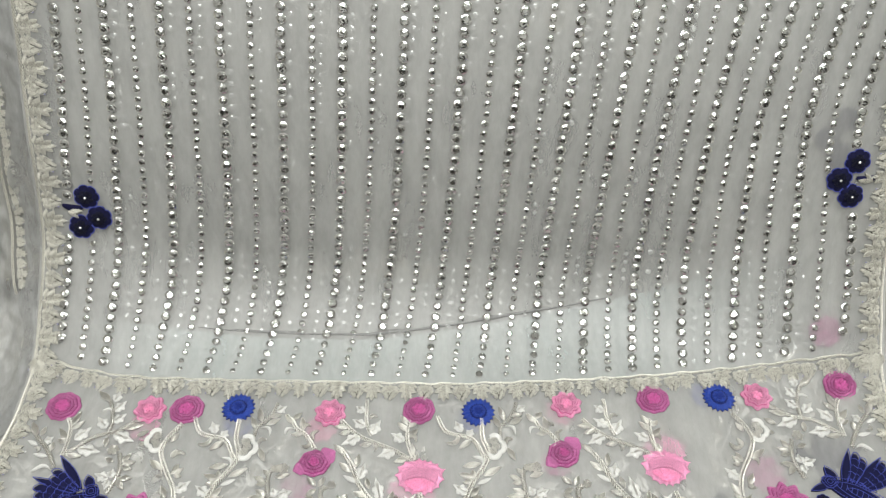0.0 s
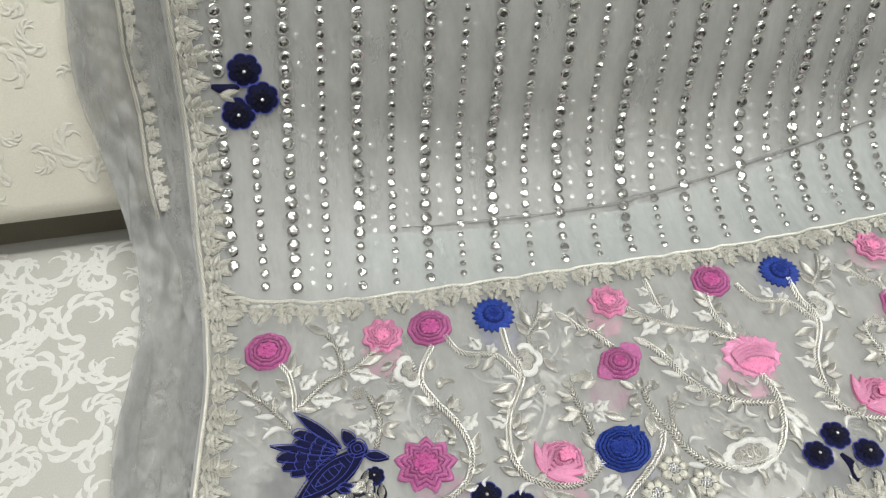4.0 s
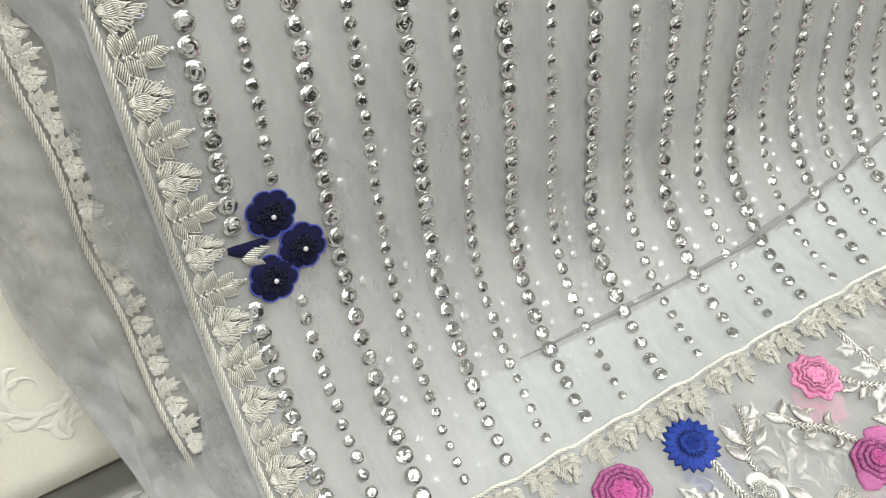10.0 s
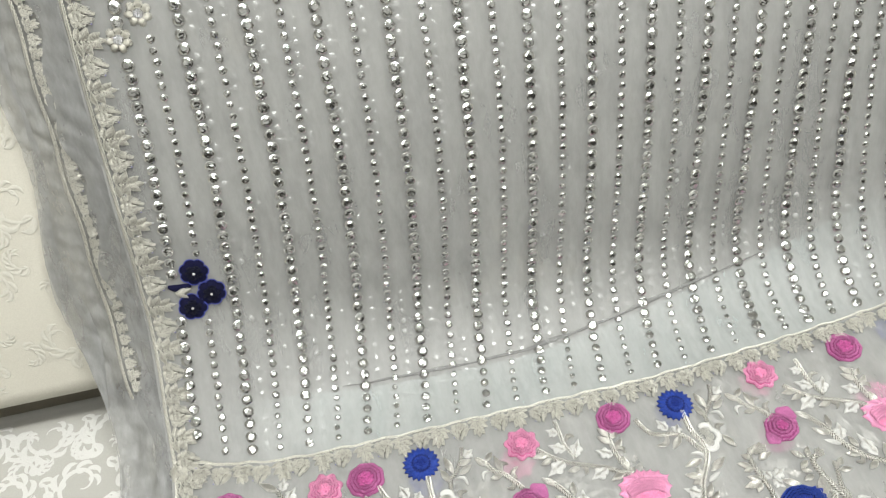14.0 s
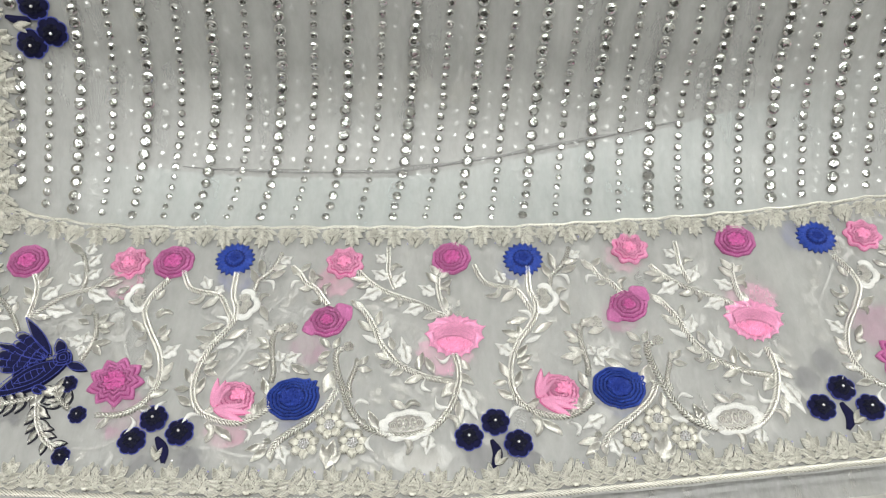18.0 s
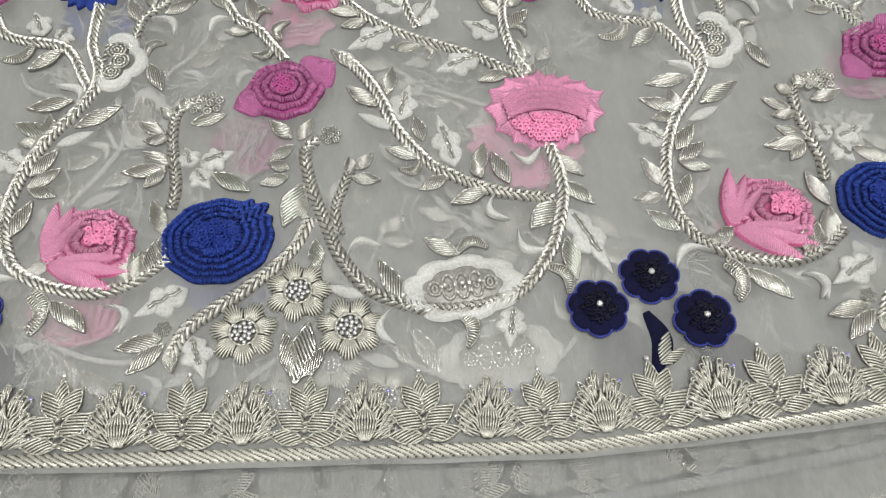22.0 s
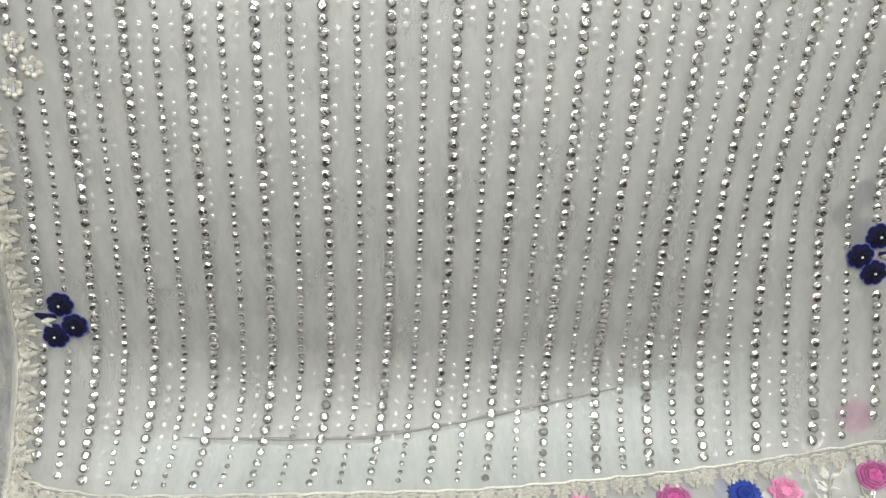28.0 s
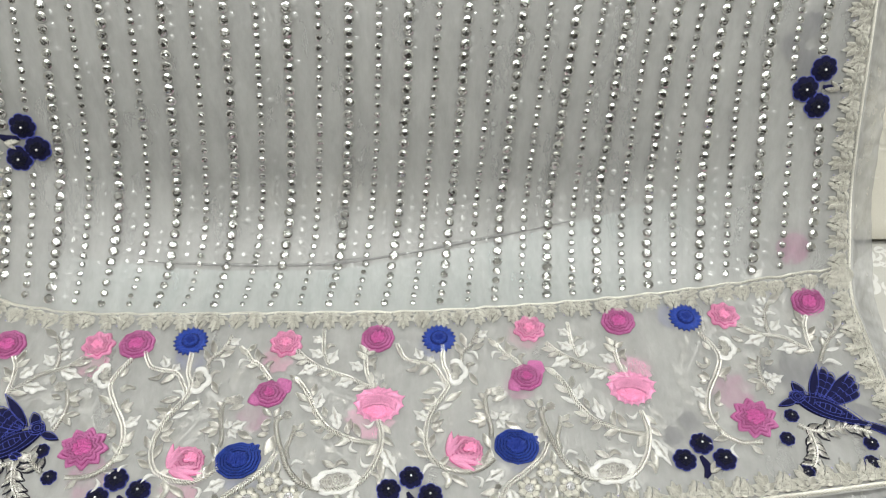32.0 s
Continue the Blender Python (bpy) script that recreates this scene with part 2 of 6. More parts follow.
CEIL = material("ceiling_paint", (0.80, 0.80, 0.78), 0.8, vary=0.02, grain=60, patch=1.5, bump=0.1)
TILES = material("brown_floor_tile", (0.17, 0.15, 0.125), 0.25, vary=0.08, grain=40, patch=3, bump=0.05)


def glowing(name, colour, power):
    m = bpy.data.materials.new(name)
    m.use_nodes = True
    n = m.node_tree.nodes
    p = n["Principled BSDF"]
    p.inputs["Emission Color"].default_value, p.inputs["Emission Strength"].default_value = (*colour, 1), power
    return m


GLOW = glowing("lit_diffuser", (0.97, 1.0, 0.96), 6.0)

# ---- shape of the draped cloth: a sheet over the seat and up the sofa's back ----
# s runs from the hem over the seat to the top of the back; each row is (y, z).
KNOTS = (-0.45, -0.10, 0, 0.04, 0.075, 0.11, 0.145, 0.18, 0.22, 0.29, 0.36, 0.44, 0.56, 0.70)
MIDDLE = ((-0.45, 0), (-0.10, 0), (0, 0), (0.04, 0), (0.075, 0.001), (0.108, 0.010), (0.137, 0.030), (0.155, 0.058), (0.166, 0.096),
          (0.185, 0.164), (0.207, 0.231), (0.239, 0.305), (0.296, 0.410), (0.385, 0.516))
LEFT = ((-0.45, 0), (-0.10, 0), (0, 0), (0.04, 0.004), (0.072, 0.021), (0.100, 0.042), (0.126, 0.066), (0.150, 0.094), (0.168, 0.132),
        (0.192, 0.196), (0.218, 0.258), (0.248, 0.330), (0.294, 0.440), (0.352, 0.565))
RIGHT = ((-0.45, 0), (-0.10, 0), (0, 0), (0.04, 0.003), (0.071, 0.020), (0.098, 0.047), (0.121, 0.075), (0.141, 0.108), (0.160, 0.145),
         (0.189, 0.206), (0.217, 0.265), (0.248, 0.336), (0.294, 0.440), (0.352, 0.565))


KNOT_S = np.array(KNOTS)
SLOPES = {rows: np.gradient(np.array(rows, float), KNOT_S, axis=0) for rows in (MIDDLE, LEFT, RIGHT)}


def hermite(rows, s):
    k, v, m = KNOT_S, np.array(rows, float), SLOPES[rows]
    i = np.clip(np.searchsorted(k, s) - 1, 0, len(k) - 2)
    h = k[i + 1] - k[i]
    t = ((s - k[i]) / h)[..., None]
    h = h[..., None]
    return (2 * t**3 - 3 * t**2 + 1) * v[i] + (t**3 - 2 * t**2 + t) * h * m[i] + (3 * t**2 - 2 * t**3) * v[i + 1] + (t**3 - t**2) * h * m[i + 1]


def ease(x, a, b):
    t = np.clip((x - a) / (b - a), 0, 1)
    return t * t * (3 - 2 * t)


def sheet(x, s):
    """Points of the draped sheet for arrays x (across) and s (from the hem upwards)."""
    x, s = np.broadcast_arrays(np.asarray(x, float), np.asarray(s, float))
    a, b = ease(-x, 0.24, 0.45)[..., None], ease(x, 0.12, 0.40)[..., None]
    yz = hermite(MIDDLE, s) * (1 - a - b) + hermite(LEFT, s) * a + hermite(RIGHT, s) * b
    return np.stack([x, yz[..., 0], yz[..., 1]], -1)


def basis(x, s):
    """The point on the sheet with its directions across, upwards and outwards."""
    e = 1e-4
    p, px, ps = sheet(x, s), sheet(x + e, s), sheet(x, s + e)
    u, v = px - p, ps - p
    w = np.cross(u, v)
    return p, u / np.linalg.norm(u, axis=-1, keepdims=True), v / np.linalg.norm(v, axis=-1, keepdims=True), w / np.linalg.norm(w, axis=-1, keepdims=True)


def on(x, s, turn=0.0, lift=0.0, size=1.0, tall=None):
    """The pose of a piece that lies on the sheet at (x, s), turned by degrees."""
    p, u, v, w = basis(np.array(x), np.array(s))
    v = np.cross(w, u)
    m = Matrix((u, v, w)).transposed().to_4x4()
    m.translation = Vector(p + lift * w)
    return m @ pose(0, 0, 0, 0, 0, turn) @ Matrix.Diagonal((size, tall or size, size, 1))


# ---- mesh helpers ----
def mesh_of(name, verts, faces, mat, smooth=True):
    me = bpy.data.meshes.new(name)
    me.from_pydata([tuple(map(float, v)) for v in verts], [], faces)
    for m in mat if isinstance(mat, (list, tuple)) else [mat]:
        me.materials.append(m)
    me.polygons.foreach_set("use_smooth", [smooth] * len(me.polygons))
    me.update()
    return me


def part(name, me, parent, m=None, label="", kind=""):
    ob = new(name, me)
    ob.parent = parent
    if m is not None:
        ob.matrix_basis = m
    return tagged(ob, label, kind=kind)


class Shape:
    """Collects vertices and faces of one mesh."""

    def __init__(self):
        self.v, self.f, self.slots = [], [], []

    def add(self, verts, faces, slot=0):
        n = len(self.v)
        self.v.extend(verts)
        self.f.extend([tuple(n + i for i in f) for f in faces])
        self.slots.extend([slot] * len(faces))

    def wire(self, a, b, r, arch=0.0, sides=5, slot=0):
        """A short stitched wire from a to b, rounded at its ends and arched up in the middle."""
        a, b = np.asarray(a, float), np.asarray(b, float)
        d = b - a
        ln = np.linalg.norm(d) or 1e-6
        d = d / ln
        up = np.array((0, 0, 1.0)) - d * d[2]
        up = up / (np.linalg.norm(up) or 1)
        side = np.cross(d, up)
        stations = ((0.0, 0.55), (0.12, 0.98), (0.5, 1.0), (0.88, 0.98), (1.0, 0.55))
        verts, faces = [], []
        for t, k in stations:
            c = a + d * ln * t + up * (arch * 4 * t * (1 - t))
            for i in range(sides):
                g = 2 * math.pi * i / sides
                verts.append(c + r * k * (math.cos(g) * side + math.sin(g) * up))
        for j in range(len(stations) - 1):
            for i in range(sides):
                k = (i + 1) % sides
                faces.append((j * sides + i, j * sides + k, (j + 1) * sides + k, (j + 1) * sides + i))
        faces.append(tuple(range(sides))[::-1])
        faces.append(tuple((len(stations) - 1) * sides + i for i in range(sides)))
        self.add(verts, faces, slot)

    def bead(self, p, r, flat=0.8, slot=0):
        """A small round knot or bead."""
        p = np.asarray(p, float)
        verts, faces, n = [p + (0, 0, r * flat)], [], 6
        for h, k in ((0.6, 0.75), (-0.1, 1.0), (-0.7, 0.7)):
            verts += [p + np.array((r * k * math.cos(2 * math.pi * i / n + h), r * k * math.sin(2 * math.pi * i / n + h), r * flat * h)) for i in range(n)]
        faces += [(0, 1 + i, 1 + (i + 1) % n) for i in range(n)]
        for j in range(2):
            a, b = 1 + j * n, 1 + (j + 1) * n
            faces += [(a + i, b + i, b + (i + 1) % n, a + (i + 1) % n) for i in range(n)]
        self.add(verts, faces, slot)

    def knot(self, p, r, pick, slot=0):
        """A small looped knot standing on the cloth."""
        p = np.asarray(p, float)
        a, b = np.array((1.0, 0, pick.uniform(-0.5, 0.5))), np.array((0, 1.0, pick.uniform(-0.5, 0.5)))
        turn = pick.uniform(0, 6.28)
        verts, faces = [], []
        for i in range(7):
            g = turn + 2 * math.pi * i / 7
            d = math.cos(g) * a + math.sin(g) * b
            for h in range(4):
                k = 2 * math.pi * h / 4
                verts.append(p + d * r * (0.68 + 0.42 * math.cos(k)) + np.array((0, 0, 0.5 * r * math.sin(k))))
        for i in range(7):
            for h in range(4):
                faces.append((i * 4 + h, (i + 1) % 7 * 4 + h, (i + 1) % 7 * 4 + (h + 1) % 4, i * 4 + (h + 1) % 4))
        self.add(verts, faces, slot)

    def pad(self, outline, height, rings=6, groove=0.0, turns=3.0, centre=(0, 0), base=-0.0006, slot=0, power=2.2, stitch=0.0, rim=False):
        """A padded shape under an outline of points round a centre, domed, with stitched rings."""
        o, c = np.asarray(outline, float), np.asarray(centre, float)
        n = len(o)
        verts = [np.array((c[0], c[1], height))]
        for j in range(1, rings + 1):
            t = j / rings
            f = (turns * t - 1e-6) % 1.0
            h = height * (1 - t**power) + groove * math.sqrt(max(0.0, 1 - (2 * f - 1) ** 2))
            for i, q in enumerate(o):
                xy = c + (q - c) * t
                k = stitch * (((i + int(turns * t * 0.999)) % 2) - 0.5) * min(1.0, 1.6 * t)
                verts.append(np.array((xy[0], xy[1], max(h + k, 0.0003 if j < rings else 0.0))))
        for q in o:
            verts.append(np.array((q[0], q[1], base)))
        faces = [(0, 1 + i, 1 + (i + 1) % n) for i in range(n)]
        slots = [slot] * n
        for j in range(rings):
            a, b = 1 + j * n, 1 + (j + 1) * n
            faces += [(a + i, b + i, b + (i + 1) % n, a + (i + 1) % n) for i in range(n)]
            # a rim takes the darker slot, so the petal edge is shaded in colour
            slots += [1 if rim and j == rings - 2 else slot] * n
        self.add(verts, faces, slot)
        self.slots[-len(faces):] = slots

    def mesh(self, name, mats, smooth=True):
        me = mesh_of(name, self.v, self.f, mats, smooth)
        if any(self.slots):
            me.polygons.foreach_set("material_index", self.slots)
        return me


def curve_points(points, step, fine=24):
    """Evenly spaced points, with directions, along a smooth line through the given 2D points."""
    p = np.array(points, float)
    q = np.vstack([2 * p[0] - p[1], p, 2 * p[-1] - p[-2]])
    t = np.linspace(0, 1, fine, endpoint=False)[None, :, None]
    a, b, c, d = q[:-3, None], q[1:-2, None], q[2:-1, None], q[3:, None]
    out = 0.5 * (2 * b + (c - a) * t + (2 * a - 5 * b + 4 * c - d) * t**2 + (3 * b - a - 3 * c + d) * t**3)
    out = np.vstack([out.reshape(-1, 2), p[-1:]])
    run = np.r_[0, np.cumsum(np.linalg.norm(np.diff(out, axis=0), axis=1))]
    at = np.arange(0, run[-1], step)
    pts = np.stack([np.interp(at, run, out[:, k]) for k in range(2)], 1)
    way = np.gradient(pts, axis=0) if len(pts) > 1 else np.array([[1.0, 0]])
    return pts, way / np.maximum(np.linalg.norm(way, axis=1, keepdims=True), 1e-9)


def laid(verts):
    """Takes (x, s, height) to the world on the draped sheet."""
    v = np.array(verts)
    p, _, _, w = basis(v[:, 0], v[:, 1])
    return p + w * v[:, 2:3]


rng = random.Random(7)

# ---- room: unseen, added to enclose the light and give the stones reflections ----
FLOOR_Z = -0.43


def box_mesh(name, lo, hi, mat, bevel=0.0):
    bm = bmesh.new()
    bmesh.ops.create_cube(bm, size=1)
    for v in bm.verts:
        v.co = Vector([lo[k] + (v.co[k] + 0.5) * (hi[k] - lo[k]) for k in range(3)])
    if bevel:
        bmesh.ops.bevel(bm, geom=bm.edges[:], offset=bevel, segments=3, affect="EDGES", profile=0.6)
    me = bpy.data.meshes.new(name)
    bm.to_mesh(me)
    bm.free()
    me.materials.append(mat)
    return me


def setting(name, lo, hi, mat, label, category):
    return tagged(new(name, box_mesh(name, lo, hi, mat)), label, category, kind="structure")


setting("floor", (-2.2, -2.6, FLOOR_Z - 0.1), (2.2, 1.4, FLOOR_Z), TILES, "brown polished floor under the sofa", "floor")
setting("ceiling", (-2.2, -2.6, 2.2), (2.2, 1.4, 2.3), CEIL, "plain pale painted ceiling", "ceiling")
setting("wall_north", (-2.2, 1.3, FLOOR_Z), (2.2, 1.4, 2.2), PLASTER, "plain grey wall behind the sofa", "wall")
# unseen pale wall and dark panel, added to tone the stones' reflections
setting("wall_south", (-2.2, -2.6, FLOOR_Z), (2.2, -2.5, 2.2), CEIL, "plain pale wall facing the sofa", "wall")
setting("wainscot", (-2.2, -2.5, FLOOR_Z), (2.2, -2.47, 0.85), DARK_REFLECTION, "dark brown panelling on the lower wall facing the sofa", "wall panelling")
setting("wall_west", (-2.3, -2.6, FLOOR_Z), (-2.2, 1.4, 2.2), PLASTER, "plain grey side wall", "wall")
setting("wall_east", (2.2, -2.6, FLOOR_Z), (2.3, 1.4, 2.2), PLASTER, "plain grey side wall", "wall")
# fixtures made up round the added lamps, glowing for the stones to mirror
for place, power in LAMPS:
    lamp = tagged(new("ceiling_light"), "long white lit panel on the ceiling", "ceiling light", "panels on the ceiling")
    lamp.location = (place[0], place[1], 2.2)
    part("frame", box_mesh("frame", (-0.61, -0.16, -0.045), (0.61, 0.16, 0), WHITE_METAL, 0.006), lamp)
    part("diffuser", box_mesh("diffuser", (-0.585, -0.135, -0.052), (0.585, 0.135, -0.046), GLOW), lamp, label="glowing white diffuser")

# ---- sofa ----
sofa = tagged(new("sofa"), "cream upholstered sofa with a brocade seat", "sofa")
sofa.location = (0, 0, FLOOR_Z)


def grid_mesh(name, xs, ts, place, mat, thick=None):
    """A sheet of quads over two runs of numbers."""
    verts = place(*np.meshgrid(xs, ts, indexing="ij")).reshape(-1, 3)
    n = len(ts)
    faces = [(i * n + j, (i + 1) * n + j, (i + 1) * n + j + 1, i * n + j + 1) for i in range(len(xs) - 1) for j in range(n - 1)]
    return mesh_of(name, verts, faces, mat)


SHIFT = Matrix.Translation((0, 0, -FLOOR_Z))


def seat_place(x, t):
    # t from 0 at the back, over the top, round the front edge and down
    y = 0.20 - np.minimum(t, 0.62) - 0.05 * np.sin(np.clip((t - 0.62) / 0.08, 0, 1) * np.pi / 2)
    drop = 0.05 * (1 - np.cos(np.clip((t - 0.62) / 0.08, 0, 1) * np.pi / 2)) + np.maximum(t - 0.70, 0)
    back = 0.03 * ease(-t, -0.06, 0.0)
    return np.stack([x, y, -0.020 - drop - back + 0.0015 * np.sin(x * 9 + 1) * np.cos(t * 11)], -1)


part("seat_cushion", grid_mesh("seat_cushion", np.linspace(-1.0, 1.0, 81), np.linspace(0, 0.86, 60), seat_place, SEAT), sofa, SHIFT, "grey-cream brocade seat with white scrolls")


def back_place(x, t):
    # t from 0 in the gap, round the lower edge, up the front and over the top
    z = 0.022 + np.clip(t - 0.06, 0, 0.52) + 0.04 * np.sin(np.clip((t - 0.58) / 0.14, 0, 1) * np.pi / 2)
    z = z - 0.039 * ease(x, 0.28, 0.46) * np.clip(1 - t / 0.3, 0, 1)
    y = 0.150 + 0.36 * (z - 0.02) + 0.05 * np.clip(1 - t / 0.06, 0, 1) ** 2 + np.maximum(t - 0.58, 0) * 1.1
    z = z - 0.004 * np.clip(1 - t / 0.06, 0, 1)
    ts = np.linspace(0.1, 0.70, 200)
    for c in range(x.shape[0]):
        cloth = sheet(np.full(200, x[c, 0]), ts)
        if -0.56 < x[c, 0] < 0.50:
            y[c] = np.maximum(y[c], np.interp(z[c], cloth[:, 2], cloth[:, 1]) + 0.014)
    y = y + 0.002 * np.sin(x * 14) * np.sin(z * 17)
    return np.stack([x, y, z], -1)


part("back_cushion", grid_mesh("back_cushion", np.linspace(-1.0, 1.0, 121), np.r_[np.linspace(0, 0.06, 9), np.linspace(0.075, 0.86, 50)], back_place, BACK), sofa, SHIFT, "smooth cream padded sofa back")
part("lining", box_mesh("lining", (-1.0, 0.19, -0.30), (1.0, 0.26, 0.03), GAP), sofa, SHIFT, "tan lining in the gap behind the seat")
part("base", box_mesh("base", (-1.0, -0.44, FLOOR_Z + 0.06), (1.0, 0.55, -0.20), BACK, 0.02), sofa, SHIFT)
for x in (-0.9, 0.9):
    for y in (-0.38, 0.48):
        part("leg", box_mesh("leg", (x - 0.03, y - 0.03, FLOOR_Z), (x + 0.03, y + 0.03, FLOOR_Z + 0.06), GAP, 0.006), sofa, SHIFT)
for x in (-1.0, 1.0):
    lo, hi = (x - 0.2, x) if x < 0 else (x, x + 0.2)
    part("armrest", box_mesh("armrest", (lo, -0.46, FLOOR_Z + 0.02), (hi, 0.55, 0.22), BACK, 0.05), sofa, SHIFT)

# ---- the embroidered dupatta ----
dupatta = tagged(new("dupatta"), "sheer grey embroidered dupatta with stone rows, draped over a sofa", "dupatta")


def rope_s(x):
    """The inner cord between stone field and border."""
    return 0.0345 + 0.055 * np.maximum(x + 0.02, 0) ** 1.0 * 1.0 + 0.17 * np.maximum(x + 0.02, 0) ** 2 * 0.5 + 1.15 * np.maximum(-x - 0.34, 0) ** 2


def hem_s(x):
    """The outer cord along the hem."""
    return -0.2105 + 0.05 * np.maximum(-x - 0.22, 0) ** 1.3 + 0.115 * np.maximum(x + 0.06, 0) ** 1.12


def side_left(s):
    return -0.476 - 0.10 * np.maximum(-s - 0.02, 0) ** 1.0 * 1.2 + 0.055 * np.maximum(s - 0.10, 0)


def side_right(s):
    return 0.439 + 0.10 * np.maximum(-s - 0.06, 0) - 0.065 * np.maximum(s - 0.10, 0)


def wrinkle(x, s):
    """Uneven soft creases, in metres of height."""
    bend = x + 0.010 * np.sin(s * 31 + 1) + 0.006 * np.sin(s * 67)
    fine = np.abs(np.sin(bend * 150 + s * 26)) ** 0.8 * (0.5 + 0.5 * np.sin(s * 23 + x * 40))
    slant = np.abs(np.sin(x * 95 - s * 88 + 2 * np.sin(s * 19))) * (0.5 + 0.5 * np.sin(s * 41 - 1))
    return 0.0030 * fine + 0.0024 * slant + 0.0010 * np.sin(x * 310 + s * 120) * np.sin(s * 210 - x * 90)


def pleat(x, s, x0, x1, wide):
    """A soft ridge that runs up the field from x0 at its foot to x1."""
    at = x0 + (x1 - x0) * np.clip((s - 0.05) / 0.45, 0, 1.2)
    return np.exp(-(((x - at) / wide) ** 2))


def cloth_place(x01, s01, lift, left, right, hem, top=0.66):
    s = np.zeros_like(x01)
    x = np.zeros_like(x01)
    for _ in range(3):
        x = left(s) + (right(s) - left(s)) * x01
        s = hem(x) + (top - hem(x)) * s01
    p, _, _, w = basis(x, s)
    wild = np.where((x < side_left(s) - 0.006) | (x > side_right(s) + 0.006), 1.0, 0.0) * (lift < -0.001)
    ripple = wild * wrinkle(x, s) + 0.0006 * np.sin(x * 61 + s * 23) * np.sin(s * 37) + 0.0005 * np.sin(x * 143 + 2 * np.sin(s * 19))
    field = ease(s, 0.05, 0.10)
    ripple = ripple + field * (0.0005 * pleat(x, s, -0.425, -0.385, 0.0030) + 0.0009 * pleat(x, s, 0.372, 0.330, 0.0030) + 0.0008 * pleat(x, s, -0.345, -0.352, 0.0040))
    return p + w * (lift + ripple)[..., None]


even = np.linspace(0, 1, 301)
edged = np.r_[np.linspace(0, 0.10, 60), np.linspace(0.105, 0.95, 150), np.linspace(0.953, 1, 30)]
part("upper_cloth", grid_mesh("upper_cloth", even, np.linspace(0, 1, 151), lambda a, b: cloth_place(a, b, 0 * a, lambda s: side_left(s) - 0.004, lambda s: side_right(s) + 0.004, lambda x: hem_s(x) - 0.004), CLOTH), dupatta, label="sheer grey organza upper layer")
part("lower_cloth", grid_mesh("lower_cloth", edged, np.linspace(0, 1, 320), lambda a, b: cloth_place(a, b, -0.0078 + 0 * a, lambda s: -0.536 + 0.01 * np.sin(s * 21), lambda s: side_right(s) + 0.028, lambda x: hem_s(x) - 0.034 + 0.012 * ease(x, -0.1, 0.2)), LOWER), dupatta, label="sheer grey organza lower layer")
# pale sheet added to brighten what shows through the upper cloth
part("inner_cloth", grid_mesh("inner_cloth", even[::2], np.linspace(0, 1, 101), lambda a, b: cloth_place(a, b, -0.0112 + 0 * a, lambda s: side_left(s) + 0.002, lambda s: side_right(s) - 0.002, lambda x: hem_s(x) + 0.002), INNER), dupatta, label="pale folded layers inside the drape")


# ---- cords, stems and stones ----
def plait(name, points, width, step, mat, lift, high, pattern, across=9, gap=0.44):
    """One connected strip along a line, raised into strands by pattern(length, across)."""
    pts, way = curve_points(points, step)
    v = np.linspace(-1, 1, across)
    run = np.arange(len(pts)) * step
    ridge = pattern(run[:, None], v[None, :])
    side = np.stack([-way[:, 1], way[:, 0]], 1)
    half = width / 2 * (0.84 + 0.22 * ridge)
    xy = pts[:, None] + side[:, None] * (v[None, :] * half)[..., None]
    up = high * np.sqrt(np.maximum(0, 1 - v**2))[None, :] * (0.30 + 0.80 * ridge)
    up[:, 0] = up[:, -1] = -0.0003
    up = up + (lift(run)[:, None] if callable(lift) else lift)
    flat = np.concatenate([xy.reshape(-1, 2), up.reshape(-1, 1)], 1)
    n = across
    faces = [(i * n + j, i * n + j + 1, (i + 1) * n + j + 1, (i + 1) * n + j) for i in range(len(pts) - 1) for j in range(n - 1)]
    me = mesh_of(name, laid(flat), [f[::-1] for f in faces], [mat, WIRE_GAP_SHADE])
    # faces low between the strands get the dark gap-shade colour
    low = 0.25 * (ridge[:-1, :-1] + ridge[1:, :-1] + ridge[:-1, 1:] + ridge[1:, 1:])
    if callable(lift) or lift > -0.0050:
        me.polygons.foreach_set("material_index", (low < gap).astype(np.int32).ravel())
    return me


def cord_mesh(name, points, width, step, mat, lift=0.0003):
    """A twisted cord: slanted strands side by side along a line."""
    return plait(name, points, width, 0.0003, mat, lift, width * 0.40, lambda l, v: np.abs(np.sin(np.pi * (l / 0.0030 + 1.3 * v + 0.12 * np.sin(l * 310)))), 11, 0.42)


def stem_mesh(name, points, width=0.0046, mat=None, lift=0.0):
    """A plaited stem of paired slanting strands."""
    k = 1 if lift >= 0 else 2
    return plait(name, points, width, 0.00034 * k, mat or ZARI, 0.0003 + lift, width * 0.44, lambda l, v: np.abs(np.sin(np.pi * (l / 0.0026 - 1.15 * np.abs(v) + 0.18 * np.sin(l * 460) + 0.5 * (v > 0)))) * (0.35 + 0.65 * np.minimum(1, np.abs(v) * 5)) * (0.72 + 0.28 * np.abs(np.sin(np.pi * (l / 0.0009 - 3.4 * np.abs(v) + 0.4 * np.sin(l * 900))))), 13, 0.40)


xs = np.linspace(0, 1, 160)
inner = [(x, rope_s(x) + 0.0007 * math.sin(x * 150) + 0.0004 * math.sin(x * 290)) for x in side_left(0.05) + xs * (side_right(0.1) - side_left(0.05))]
hem = [(x, hem_s(x)) for x in side_left(-0.2) + xs * (side_right(-0.17) - side_left(-0.2))]
ups = np.linspace(-0.205, 0.60, 30)
left_side = [(side_left(s), s) for s in ups]
right_side = [(side_right(s), s) for s in np.linspace(-0.165, 0.60, 30)]
